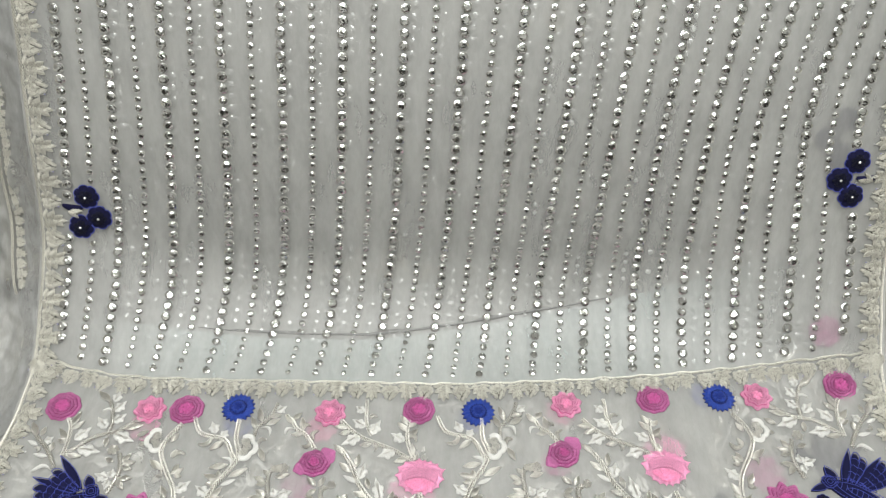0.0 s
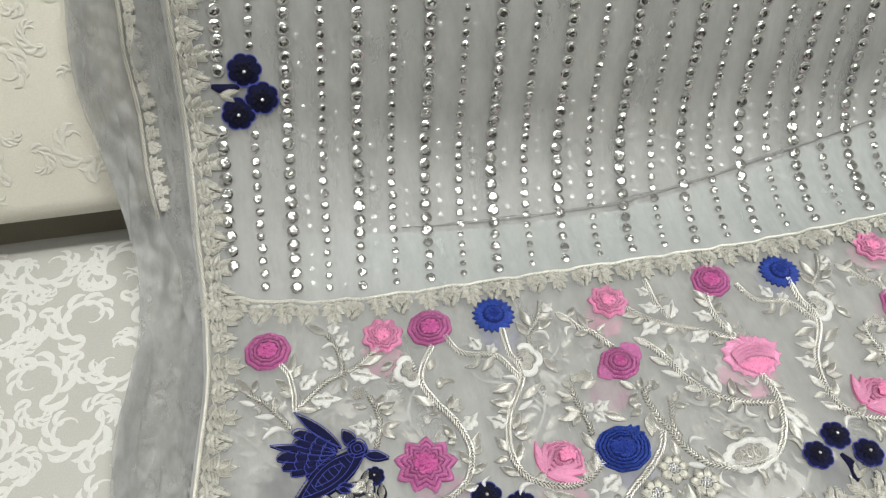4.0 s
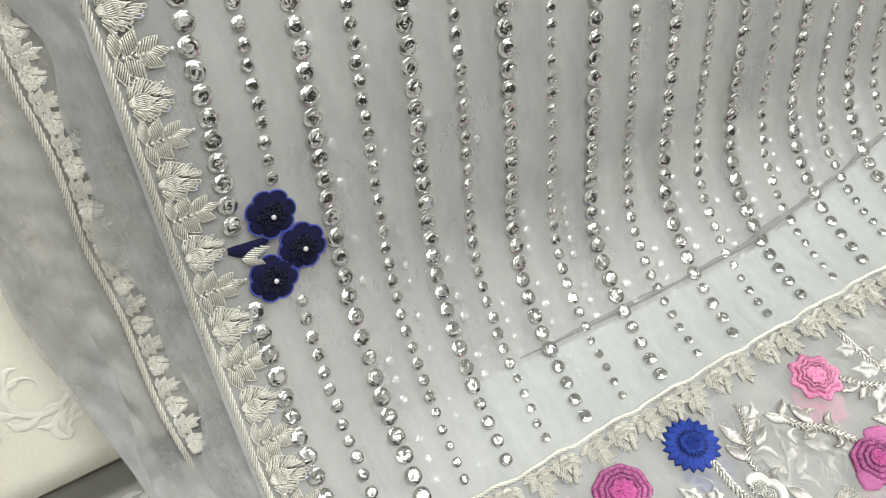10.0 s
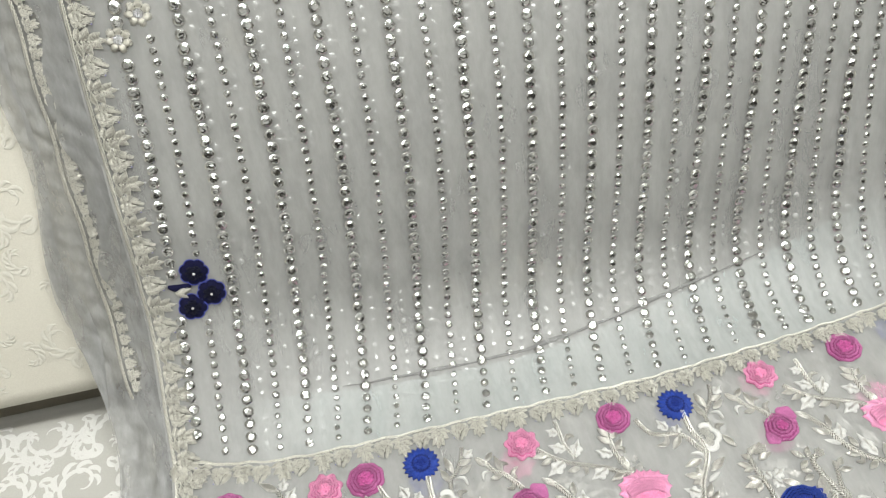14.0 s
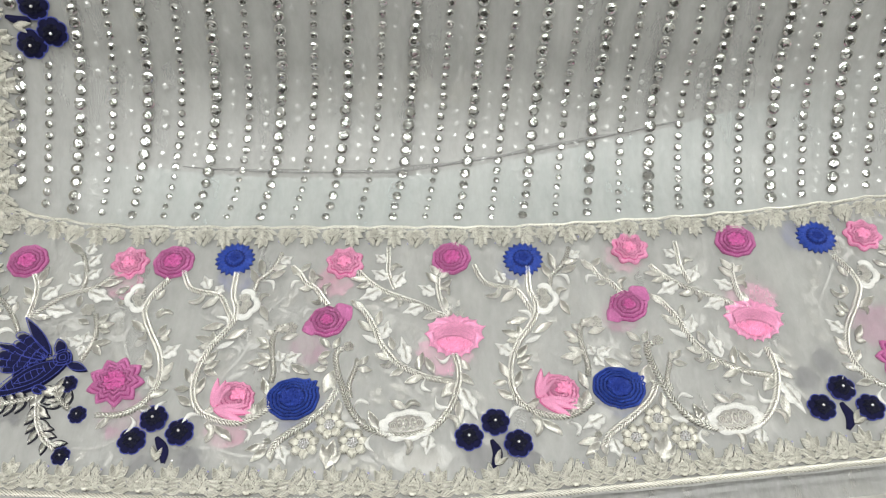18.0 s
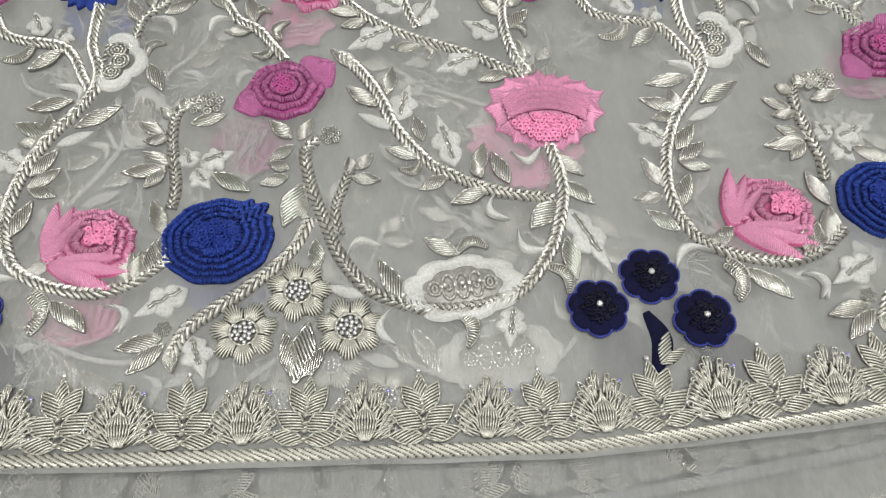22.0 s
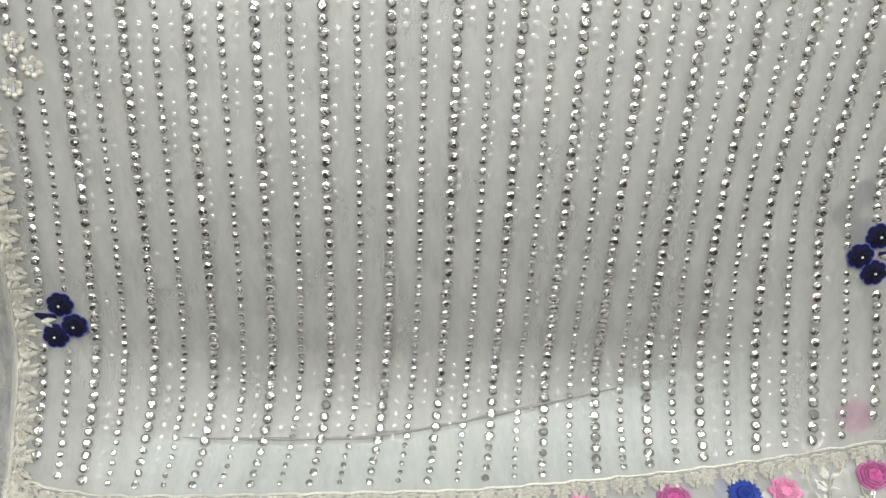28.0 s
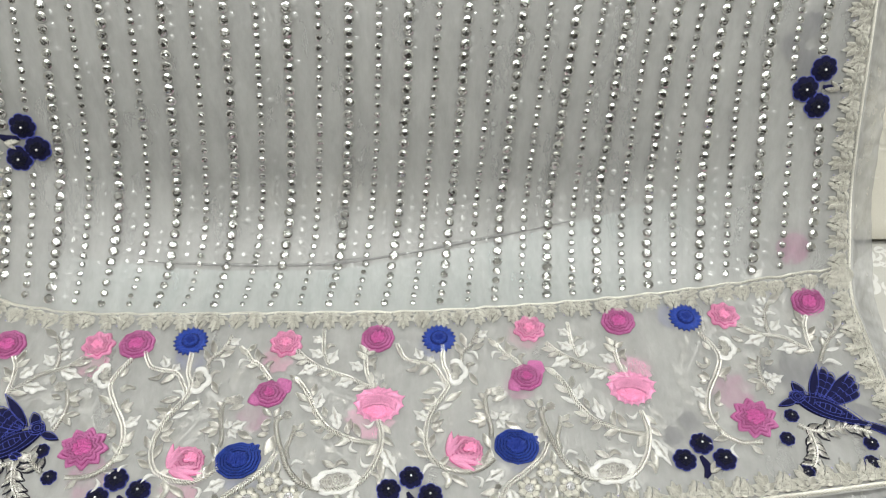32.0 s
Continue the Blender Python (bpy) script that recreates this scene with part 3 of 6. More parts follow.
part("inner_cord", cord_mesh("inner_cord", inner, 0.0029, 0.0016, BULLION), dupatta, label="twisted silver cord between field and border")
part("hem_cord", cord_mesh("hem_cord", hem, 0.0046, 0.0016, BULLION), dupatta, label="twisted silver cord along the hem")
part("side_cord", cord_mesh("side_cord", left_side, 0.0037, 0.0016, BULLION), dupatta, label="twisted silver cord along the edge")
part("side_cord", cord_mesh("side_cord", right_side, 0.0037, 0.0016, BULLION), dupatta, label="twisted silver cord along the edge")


def stone_shape(sh, r, slot=(0, 1), turn=0.0, n=9):
    """A faceted round stone in a low silver setting."""
    rings = ((1.04, 0.0), (1.04, 0.16), (1.0, 0.20), (0.84, 0.36), (0.62, 0.45), (0.36, 0.49))
    verts, cut = [], random.Random(int(turn * 1000) + n)
    for k, h in rings:
        shift = 0.5 * (0.35 < h < 0.40 or h > 0.48)
        if h > 0.35:
            k, h = k * cut.uniform(0.92, 1.06), h * cut.uniform(0.90, 1.10)
        for i in range(n):
            g, j = turn + 2 * math.pi * (i + shift) / n, r * cut.uniform(-0.035, 0.035) if h > 0.35 else 0.0
            verts.append(np.array((r * k * math.cos(g), r * k * math.sin(g), r * h + j)))
    for j in range(len(rings) - 1):
        faces = [(j * n + i, j * n + (i + 1) % n, (j + 1) * n + (i + 1) % n, (j + 1) * n + i) for i in range(n)]
        if j >= 2:
            faces = [t for f in faces for t in ((f[0], f[1], f[2]), (f[0], f[2], f[3]))]
        base = len(sh.v)
        sh.f += [tuple(base + q for q in f) for f in faces]
        sh.slots += [slot[1] if j < 2 else slot[0]] * len(faces)
    base = len(sh.v)
    top = (len(rings) - 1) * n
    for i in range(1, n - 1):
        sh.f.append((base + top, base + top + i, base + top + i + 1))
        sh.slots.append(slot[0])
    sh.v.extend(verts)


COLUMN = ((-0.00947, 0.01631, -0.00614, 0.00239), (0.42205, -0.01314, 0.01076, 0.0039), (-0.05278, -0.01941, 0.01008, 0.00348),
          (-0.00422, -0.01179, -0.02414, 0.0202), (0.038, 0.00034, -0.01004, 0.00897))


def column_x(c, s):
    """The place across of stone row c at height s, straight on above the middle of the back."""
    if s > 0.40:
        return column_x(c, 0.40) + (column_x(c, 0.40) - column_x(c, 0.36)) / 0.04 * (s - 0.40)
    c, s = (c - 15) / 15, (min(s, 0.52) - 0.2) / 0.2
    return sum(k * c**i * s**j for i, row in enumerate(COLUMN) for j, k in enumerate(row))


def stone_mesh(name, r, turn):
    sh = Shape()
    stone_shape(sh, r, turn=turn)
    return sh.mesh(name, [STONE, BEZEL], smooth=False)


BIG = [stone_mesh("stone", 0.0052, 0.13 * k) for k in range(3)]
SMALL = [stone_mesh("stone", 0.0036, 0.17 * k) for k in range(3)]
# florets and flowers that take the place of stones: (across, up, radius)
CLEAR = ((-0.419, 0.228, 0.0165), (-0.409, 0.206, 0.0165), (-0.429, 0.194, 0.0165), (-0.438, 0.214, 0.012), (0.384, 0.279, 0.0165), (0.369, 0.259, 0.0165), (0.384, 0.240, 0.0165), (0.400, 0.260, 0.012),
         (-0.400, 0.470, 0.014), (-0.421, 0.450, 0.014), (-0.412, 0.490, 0.014))
rest, under = Shape(), Shape()
near_stones = 0
for c in range(31):
    big = c % 2 == 0
    pitch = 0.0118 if big else 0.0101
    s = float(rope_s(column_x(c, 0.05))) + 0.012 + (0.014 if c in (0, 30) else 0.0)
    while s < 0.56:
        x = column_x(c, s) + rng.uniform(-0.0006, 0.0006)
        free = all(math.hypot(x - a, s - b) > r for a, b, r in CLEAR)
        tilt = pose(0, 0, 0, rng.uniform(-5, 5), rng.uniform(-5, 5), rng.uniform(0, 360))
        size = rng.uniform(0.93, 1.05) * (0.78 if s < rope_s(x) + 0.055 and 2 < c < 20 else 1)
        m = on(x, s, 0, 0.0005, size) @ tilt
        if free and c < 12 and 0.06 < s < 0.39 and near_stones < 300:
            part("stone", (BIG if big else SMALL)[rng.randrange(3)], dupatta, m, "faceted clear stone in a silver setting" if near_stones == 0 else "")
            near_stones += 1
        elif free:
            one = Shape()
            stone_shape(one, 0.0052 if big else 0.0036)
            rest.add([np.array(m @ Vector(v)) for v in one.v], one.f)
            rest.slots[-len(one.f):] = one.slots
        if 1 < c < 30 and rng.random() < (0.25 if 0.17 < s < 0.33 else 0.7):
            one = Shape()
            stone_shape(one, 0.0031 if big else 0.0024)
            m = on(x + 0.011 + 0.004 * math.sin(s * 13), s + 0.004, 0, -0.0062, 1) @ tilt
            under.add([np.array(m @ Vector(v)) for v in one.v], one.f)
            under.slots[-len(one.f):] = one.slots
        s += pitch * rng.uniform(0.97, 1.03)
part("stone_field", rest.mesh("stone_field", [STONE, BEZEL], smooth=False), dupatta, label="rows of faceted clear stones", kind="stuff")
part("lower_stones", under.mesh("lower_stones", [DULL_STONE, BEZEL], smooth=False), dupatta, label="stone rows on the lower layer", kind="stuff")


# ---- flowers ----
def ring_outline(fn, n=72):
    return [(fn(2 * math.pi * i / n) * math.cos(2 * math.pi * i / n), fn(2 * math.pi * i / n) * math.sin(2 * math.pi * i / n)) for i in range(n)]


def knots_mesh(name, rx, ry, mat, count, r=0.00105, centre=(0, 0), lift=0.0034):
    sh, pick = Shape(), random.Random(count)
    for k in range(count):
        q = math.sqrt((k + 0.5) / count)
        g = k * 2.39996 + pick.uniform(-0.3, 0.3)
        sh.knot((centre[0] + rx * q * math.cos(g), centre[1] + ry * q * math.sin(g), lift - 0.0008 * q * q + pick.uniform(-0.0003, 0.0003)), r * pick.uniform(0.9, 1.25), pick)
    return sh.mesh(name, mat)


def frayed(outline, rough=0.018):
    """Uneven stitch ends along an outline."""
    pick = random.Random(len(outline))
    return [(a * k, b * k) for a, b in outline for k in (1 + pick.uniform(-rough, rough),)]


def petals(name, outline, height, mat, bands=(0.36, 0.52, 0.68, 0.84, 1.0), centre=(0, 0), gap=0.00050, rise=0.0011):
    """Rings of close radial stitches, each ring a raised band that slopes down to the next."""
    sh, pick = Shape(), random.Random(len(outline) + len(bands))
    # darker pad shows between the rings as painted shade
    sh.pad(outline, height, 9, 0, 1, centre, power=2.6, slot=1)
    o, c = np.array(outline, float), np.array(centre, float)
    loop = np.vstack([o, o[:1]])
    run = np.r_[0, np.cumsum(np.linalg.norm(np.diff(loop, axis=0), axis=1))]
    for k, (a, b) in enumerate(zip((0.20,) + tuple(bands), bands)):
        count = int(run[-1] * (a + b) / 2 / gap)
        for i in range(count):
            at = (i + pick.uniform(0.2, 0.8)) / count * run[-1]
            q = np.array([np.interp(at, run, loop[:, j]) for j in range(2)]) - c
            lo, hi = a + pick.uniform(0.018, 0.042), b + pick.uniform(-0.020, 0.020)
            inner, outer = c + q * lo, c + q * hi
            ground = height * (1 - b**2.6) + (0.0006 if k == len(bands) - 1 else 0.0010)
            sh.wire((*inner, ground + 0.0002), (*outer, ground - 0.0003), gap * 0.66, rise * pick.uniform(0.8, 1.1), 3)
    return sh.mesh(name, [mat, STITCH_SHADE[mat.name]])


def wavy(r, lobes, deep, sharp=False, rx=1.0, ry=1.0, phase=0.0):
    def fn(g):
        w = abs((g * lobes / (2 * math.pi) + phase) % 1 * 2 - 1) if sharp else 0.5 + 0.5 * math.cos(lobes * g + phase)
        e = 1 / math.hypot(math.cos(g) / rx, math.sin(g) / ry)
        return r * e * (1 - deep + deep * w)
    return fn


BLOOMS = {
    "magenta_rose": (petals("petals", ring_outline(wavy(0.0175, 9, 0.05, False, 1.04, 0.97), 216), 0.0020, MAGENTA, (0.44, 0.60, 0.80, 1.0)), knots_mesh("knotted_centre", 0.0074, 0.0066, MAGENTA_KNOT, 62, 0.0012, lift=0.0040)),
    "pink_rosette": (petals("petals", ring_outline(wavy(0.0170, 8, 0.17), 198), 0.0020, PINK, (0.40, 0.56, 0.74, 1.0)), knots_mesh("knotted_centre", 0.0060, 0.0056, PINK_KNOT, 42, 0.0011, lift=0.0038)),
    "blue_aster": (petals("petals", ring_outline(wavy(0.0176, 20, 0.17, True), 240), 0.0018, BLUE, (0.46, 1.0)), knots_mesh("knotted_centre", 0.0074, 0.0060, BLUE_KNOT, 58, 0.0011)),
    "magenta_star": (petals("petals", ring_outline(wavy(0.0232, 9, 0.25, True, 1.0, 0.95), 234), 0.0020, MAGENTA, (0.42, 0.58, 0.78, 1.0)), knots_mesh("knotted_centre", 0.0084, 0.0078, MAGENTA_KNOT, 70, 0.0012, lift=0.0042)),
}


def spiked(tips, deep=0.12, n=200):
    """A closed outline with pointed tips at (angle in degrees, reach) and rounded hollows between."""
    tips = sorted((g % 360, r) for g, r in tips)
    out = []
    for i in range(n):
        g = 360 * i / n
        k = next((j for j, (a, _) in enumerate(tips) if a > g), 0)
        (a, ra), (b, rb) = tips[k - 1], tips[k]
        span = (b - a) % 360 or 360
        t = ((g - a) % 360) / span
        r = (ra + (rb - ra) * t) * (1 - deep * math.sin(math.pi * t) ** 0.6)
        out.append((r * math.cos(math.radians(g)), r * math.sin(math.radians(g))))
    return out


def big_rose_outline(g):
    x, y = math.cos(g), math.sin(g)
    e = 1 / math.hypot(x / 0.0206, y / 0.0176)
    return e * (1 + 0.20 * math.exp(-((g - 0.62) / 0.09) ** 2) + 0.13 * math.exp(-((g - 0.88) / 0.06) ** 2) + 0.10 * math.exp(-((g - 0.36) / 0.08) ** 2) + 0.018 * math.sin(9 * g + 1))


def leaf_outline(length, width, n=15, lobes=0, deep=0.0):
    """A pointed leaf from (0, 0) along +x."""
    out = []
    for side in (1, -1):
        for i in range(n):
            t = i / n if side > 0 else 1 - i / n
            w = width / 2 * math.sin(math.pi * t**0.85) ** 0.9 * (1 + deep * math.cos(2 * math.pi * lobes * t)) if 0 < t < 1 else 0
            out.append((length * t, side * w))
    return out[::-1]


def lotus_meshes():
    """Pointed petals round a cup: stitched arcs along its rim and loops filling it."""
    sh, pick = Shape(), random.Random(12)
    tips = ((18, 0.0222), (-2, 0.0212), (-22, 0.0186), (-45, 0.0160), (-68, 0.0150), (-90, 0.0140), (-112, 0.0150), (-135, 0.0162), (-158, 0.0190), (178, 0.0215), (160, 0.0212), (140, 0.0182), (118, 0.0155), (96, 0.0150), (75, 0.0142), (55, 0.0160), (36, 0.0188))
    sh.pad(frayed(spiked(tips, 0.13, 260), 0.012), 0.0016, 21, 0.0008, 3, (0, -0.002), power=3.0, stitch=0.0010)
    for row in range(4):
        for i in range(52):
            u = -1 + 2 * (i + 0.5) / 52
            x, y = (0.0150 - 0.0006 * row) * u, 0.0062 - 0.0021 * row - (0.0050 - 0.0004 * row) * u * u
            sh.wire((x, y + 0.0012, 0.0029), (x + pick.uniform(-0.0002, 0.0002), y - 0.0012, 0.0029), 0.00042, 0.0005, 4)
    knots = Shape()
    for i in range(17):
        for j in range(9):
            x, y = -0.0128 + 0.0016 * i + (0.0008 if j % 2 else 0), -0.0032 - 0.0013 * j
            top, low = -0.0024 - 0.0040 * (x / 0.014) ** 2, -0.0122 + 0.0086 * (abs(x) / 0.014) ** 1.8
            if low < y < top:
                knots.knot((x + pick.uniform(-0.0003, 0.0003), y + pick.uniform(-0.0003, 0.0003), 0.0026), pick.uniform(0.00085, 0.0011), pick)
    return sh.mesh("petals", [PINK, PINK_SHADE]), knots.mesh("knotted_centre", PINK_KNOT)


def tulip_meshes():
    tips = ((112, 0.0150), (84, 0.0146), (62, 0.0158), (40, 0.0168), (18, 0.0174), (-4, 0.0172), (-25, 0.0176), (-55, 0.0140), (-95, 0.0118), (-140, 0.0132), (175, 0.0150), (140, 0.0150))
    base = petals("petals", spiked(tips, 0.06, 220), 0.0016, PINK, (0.42, 0.60, 0.80, 1.0), (0.003, 0.001))
    root = np.array((-0.0125, -0.0075))
    blades = []
    for tip, width, high in (((-0.0122, 0.0178), 0.0066, 0.0034), ((-0.0060, 0.0158), 0.0060, 0.0038), ((0.0005, 0.0125), 0.0052, 0.0042),
                             ((0.0150, -0.0046), 0.0056, 0.0042), ((0.0182, -0.0108), 0.0058, 0.0038), ((0.0135, -0.0175), 0.0062, 0.0034)):
        blade = Shape()
        d = np.array(tip) - root
        ln = float(np.linalg.norm(d))
        d = d / ln
        o = [tuple(root + a * d + b * np.array((-d[1], d[0]))) for a, b in leaf_outline(ln, width, 36)]
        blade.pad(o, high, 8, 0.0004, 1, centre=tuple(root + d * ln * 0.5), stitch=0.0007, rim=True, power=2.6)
        blades.append(blade.mesh("petal", [PINK, PINK_SHADE]))
    return base, knots_mesh("knotted_centre", 0.0056, 0.0042, PINK_KNOT, 34, 0.0011, (0.0060, 0.0026), 0.0048), blades


def side_rose_meshes():
    sh = Shape()
    for g, ln, wide in ((203, 0.0130, 0.0140), (36, 0.0150, 0.0185)):
        c, s = math.cos(math.radians(g)), math.sin(math.radians(g))
        o = [(0.0080 * c + a * c - b * s, 0.0080 * s + a * s + b * c) for a, b in leaf_outline(ln, wide, 40)]
        sh.pad(frayed(o, 0.008), 0.0022, 10, 0.0004, 2, centre=np.mean(o, axis=0), stitch=0.0008)
    side_petals = sh.mesh("side_petal", [MAGENTA, MAGENTA_SHADE])
    return petals("petals", ring_outline(wavy(0.0142, 8, 0.05, False, 1.08, 0.98), 180), 0.0024, MAGENTA, (0.36, 0.58, 0.80, 1.0)), knots_mesh("knotted_centre", 0.0046, 0.0044, MAGENTA_KNOT, 28, 0.0010, lift=0.0046), [side_petals]


BLOOMS["pink_lotus"] = lotus_meshes()
BLOOMS["pink_tulip"] = tulip_meshes()
BLOOMS["magenta_bud_rose"] = side_rose_meshes()
BLOOMS["blue_rose"] = (petals("petals", ring_outline(big_rose_outline, 240), 0.0022, BLUE, (0.46, 0.60, 0.74, 0.87, 1.0)), knots_mesh("knotted_centre", 0.0092, 0.0072, BLUE_KNOT, 84, 0.0012, lift=0.0042))
WORDS = {
    "magenta_rose": "round magenta thread rose with a knotted centre", "pink_rosette": "pink scalloped thread rosette", "blue_aster": "royal blue fringed thread flower",
    "magenta_star": "magenta pointed star flower in rings of thread", "pink_lotus": "pink thread lotus with pointed petals", "pink_tulip": "pink thread tulip with ridged petals",
    "magenta_bud_rose": "magenta rose with two side petals", "blue_rose": "large royal blue thread rose",
}


def bloom(kind, x, s, turn=0.0, size=1.0, tall=None, ghost=None):
    outer, centre = BLOOMS[kind][:2]
    ob = part(kind, outer, dupatta, on(x, s, turn, 0.0004, size, tall), WORDS[kind])
    part("knotted_centre", centre, ob)
    for blade in BLOOMS[kind][2] if len(BLOOMS[kind]) > 2 else ():
        part("petal", blade, ob)
    if ghost:
        part("lower_" + kind, outer, dupatta, on(x + ghost[0], s + ghost[1], turn, -0.0058, size, tall) @ Matrix.Diagonal((1, 1, 0.4, 1)), "same flower on the lower layer, dim through the cloth")
    return ob


# ---- leaves and small motifs ----
def zari_leaf(sh, base, g, length, width, r=0.00034, lift=0.0006, slot=0, pitch=0.00082, slant=32, back=None, edge=True):
    """A pointed leaf packed with slanted wires inside a wire edge, from base at the angle g in degrees."""
    c, s = math.cos(math.radians(g)), math.sin(math.radians(g))
    half = [(t, width / 2 * math.sin(math.pi * t**0.88) ** 1.15) for t in np.linspace(0.02, 0.98, 12)]
    o = np.array([(0, 0)] + [(length * t, -w) for t, w in half] + [(length, 0)] + [(length * t, w) for t, w in half[::-1]])
    def put(p, h):
        return (base[0] + p[0] * c - p[1] * s, base[1] + p[0] * s + p[1] * c, h)
    # the pad below carries the shade between the wires as its colour
    if back is not None:
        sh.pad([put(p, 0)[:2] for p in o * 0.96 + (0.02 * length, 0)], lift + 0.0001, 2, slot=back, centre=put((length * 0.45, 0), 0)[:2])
    d = np.array((math.cos(math.radians(slant)), math.sin(math.radians(slant))))
    n = np.array((-d[1], d[0]))
    reach = o @ n
    k = math.floor(reach.min() / pitch)
    while k * pitch < reach.max():
        q, cuts = (k + 0.5) * pitch, []
        for a, b in zip(o, np.roll(o, -1, axis=0)):
            ha, hb = a @ n - q, b @ n - q
            if ha * hb < 0:
                cuts.append((a + (b - a) * ha / (ha - hb)) @ d)
        if len(cuts) >= 2 and max(cuts) - min(cuts) > 0.0012:
            sh.wire(put(n * q + d * min(cuts), lift), put(n * q + d * max(cuts), lift), r, 0.0006, 4, slot)
        k += 1
    if edge:
        for m in range(0, len(o), 2):
            sh.wire(put(o[m], lift), put(o[(m + 2) % len(o)], lift), r, 0.0001, 4, slot)


def zari_leaf_mesh(slant=1):
    sh = Shape()
    zari_leaf(sh, (0, 0), 0, 0.0152, 0.0064, 0.00040, back=1)
    if slant < 0:
        sh.v = [np.array((v[0], -v[1], v[2])) for v in sh.v]
        sh.f = [f[::-1] for f in sh.f]
    return sh.mesh("zari_leaf", [ZARI, SILVER_FILL_SHADE])


def white_leaf_mesh():
    sh = Shape()
    o = []
    for a, b in leaf_outline(0.0172, 0.0112, 30):
        t = a / 0.0172
        k = (1 - 0.42 * (1 - abs(math.sin(math.pi * (2.9 * t + 0.05))) ** 0.55) * (t < 0.68)) * (1.08 - 0.52 * float(ease(t, 0.56, 0.72)))
        o.append((a, b * k))
    sh.pad(o, 0.0014, 8, 0.0003, 2, (0.0075, 0), power=3.5, stitch=0.0004)
    for i in range(5):
        t, w = 0.0018 + i * 0.0020, 0.0003 * (1 if i % 2 else -1)
        for q in (-0.0005, 0.0005):
            sh.wire((t, q + w, 0.0019), (t + 0.0024, q - w, 0.0020), 0.00036, 0.0003, 4, 1)
    return sh.mesh("white_leaf", [WHITE, ZARI])


def moon_mesh(bend):
    """A white padded crescent from (0, 0) to (0.014, 0), thick towards its end, bulging to one side."""
    sh, out, inn = Shape(), [], []
    for i in range(26):
        t = i / 25
        x, mid = 0.014 * t, 0.0056 * math.sin(math.pi * t**0.9)
        w = 0.0026 * math.sin(math.pi * min(1.0, t * 0.98 + 0.02)) ** 0.6 * (0.35 + 0.75 * t)
        out.append((x, bend * (mid + w)))
        inn.append((x, bend * (mid - w)))
    o = out + inn[::-1]
    verts, faces, n = [], [], 26
    for t, h in ((0.0, -0.0004), (0.08, 0.0009), (0.3, 0.0016), (0.5, 0.0018), (0.7, 0.0016), (0.92, 0.0009), (1.0, -0.0004)):
        for i in range(n):
            a, b = np.array(out[i]), np.array(inn[i])
            q = a + (b - a) * t
            verts.append(np.array((q[0], q[1], h + (0.00018 if i % 2 and h > 0 else 0))))
    for j in range(6):
        for i in range(n - 1):
            f = (j * n + i, (j + 1) * n + i, (j + 1) * n + i + 1, j * n + i + 1)
            faces.append(f if bend > 0 else f[::-1])
    sh.add(verts, faces)
    return sh.mesh("white_crescent", WHITE)


def satin_leaf_mesh():
    """A plain narrow leaf of white satin stitch."""
    sh = Shape()
    sh.pad(leaf_outline(0.0150, 0.0050, 30), 0.0014, 6, 0, 1, (0.0070, 0), power=3.0, stitch=0.0004)
    return sh.mesh("satin_leaf", WHITE)


def curl_mesh():
    """A curled crescent of short wires laid side by side, with a wire edge."""
    sh, line = Shape(), []
    for i in range(19):
        t = i / 18
        mid, w = 0.0044 * math.sin(math.pi * t), 0.0023 * math.sin(math.pi * (0.06 + 0.90 * t)) ** 0.7
        slope = 0.9 * math.cos(math.pi * t)
        c, d = np.array((0.0135 * t, mid)), np.array((-slope, 1.0)) / math.hypot(slope, 1)
        a, b = c - d * w, c + d * w
        sh.wire((*a, 0.0007), (*b, 0.0007), 0.00036, 0.0006, 4)
        line.append((a, b))
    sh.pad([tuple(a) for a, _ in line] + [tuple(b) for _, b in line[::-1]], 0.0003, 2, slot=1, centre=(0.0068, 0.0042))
    for (a, b), (c, d) in zip(line, line[1:]):
        sh.wire((*a, 0.0007), (*c, 0.0007), 0.00034, 0, 4)
        sh.wire((*b, 0.0007), (*d, 0.0007), 0.00034, 0, 4)
    return sh.mesh("wire_curl", [ZARI, SILVER_FILL_SHADE])


def white_flower_mesh(count=4):
    sh = Shape()
    for k in range(count):
        g = 2 * math.pi * k / count + 0.4
        o = [(a * math.cos(g) - b * math.sin(g), a * math.sin(g) + b * math.cos(g)) for a, b in leaf_outline(0.0088, 0.0062, 9)]
        sh.pad(o, 0.0014, 4, centre=np.mean(o, axis=0))
    for k in range(6):
        sh.bead((0.0016 * math.cos(k), 0.0016 * math.sin(k), 0.0016), 0.0007, slot=1)
    return sh.mesh("white_flower", [WHITE, ZARI])


def knot_cluster_mesh():
    sh = Shape()
    for k in range(7):
        g = 2 * math.pi * k / 6
        q = (0, 0) if k == 6 else (0.0042 * math.cos(g), 0.0042 * math.sin(g))
        for i in range(6):
            h = 2 * math.pi * i / 6
            j = h + 1.05
            sh.wire((q[0] + 0.0017 * math.cos(h), q[1] + 0.0017 * math.sin(h), 0.0008), (q[0] + 0.0017 * math.cos(j), q[1] + 0.0017 * math.sin(j), 0.0008), 0.0005, 0.0003, 4)
        sh.bead((*q, 0.0009), 0.0008)
    return sh.mesh("looped_knot", ZARI)


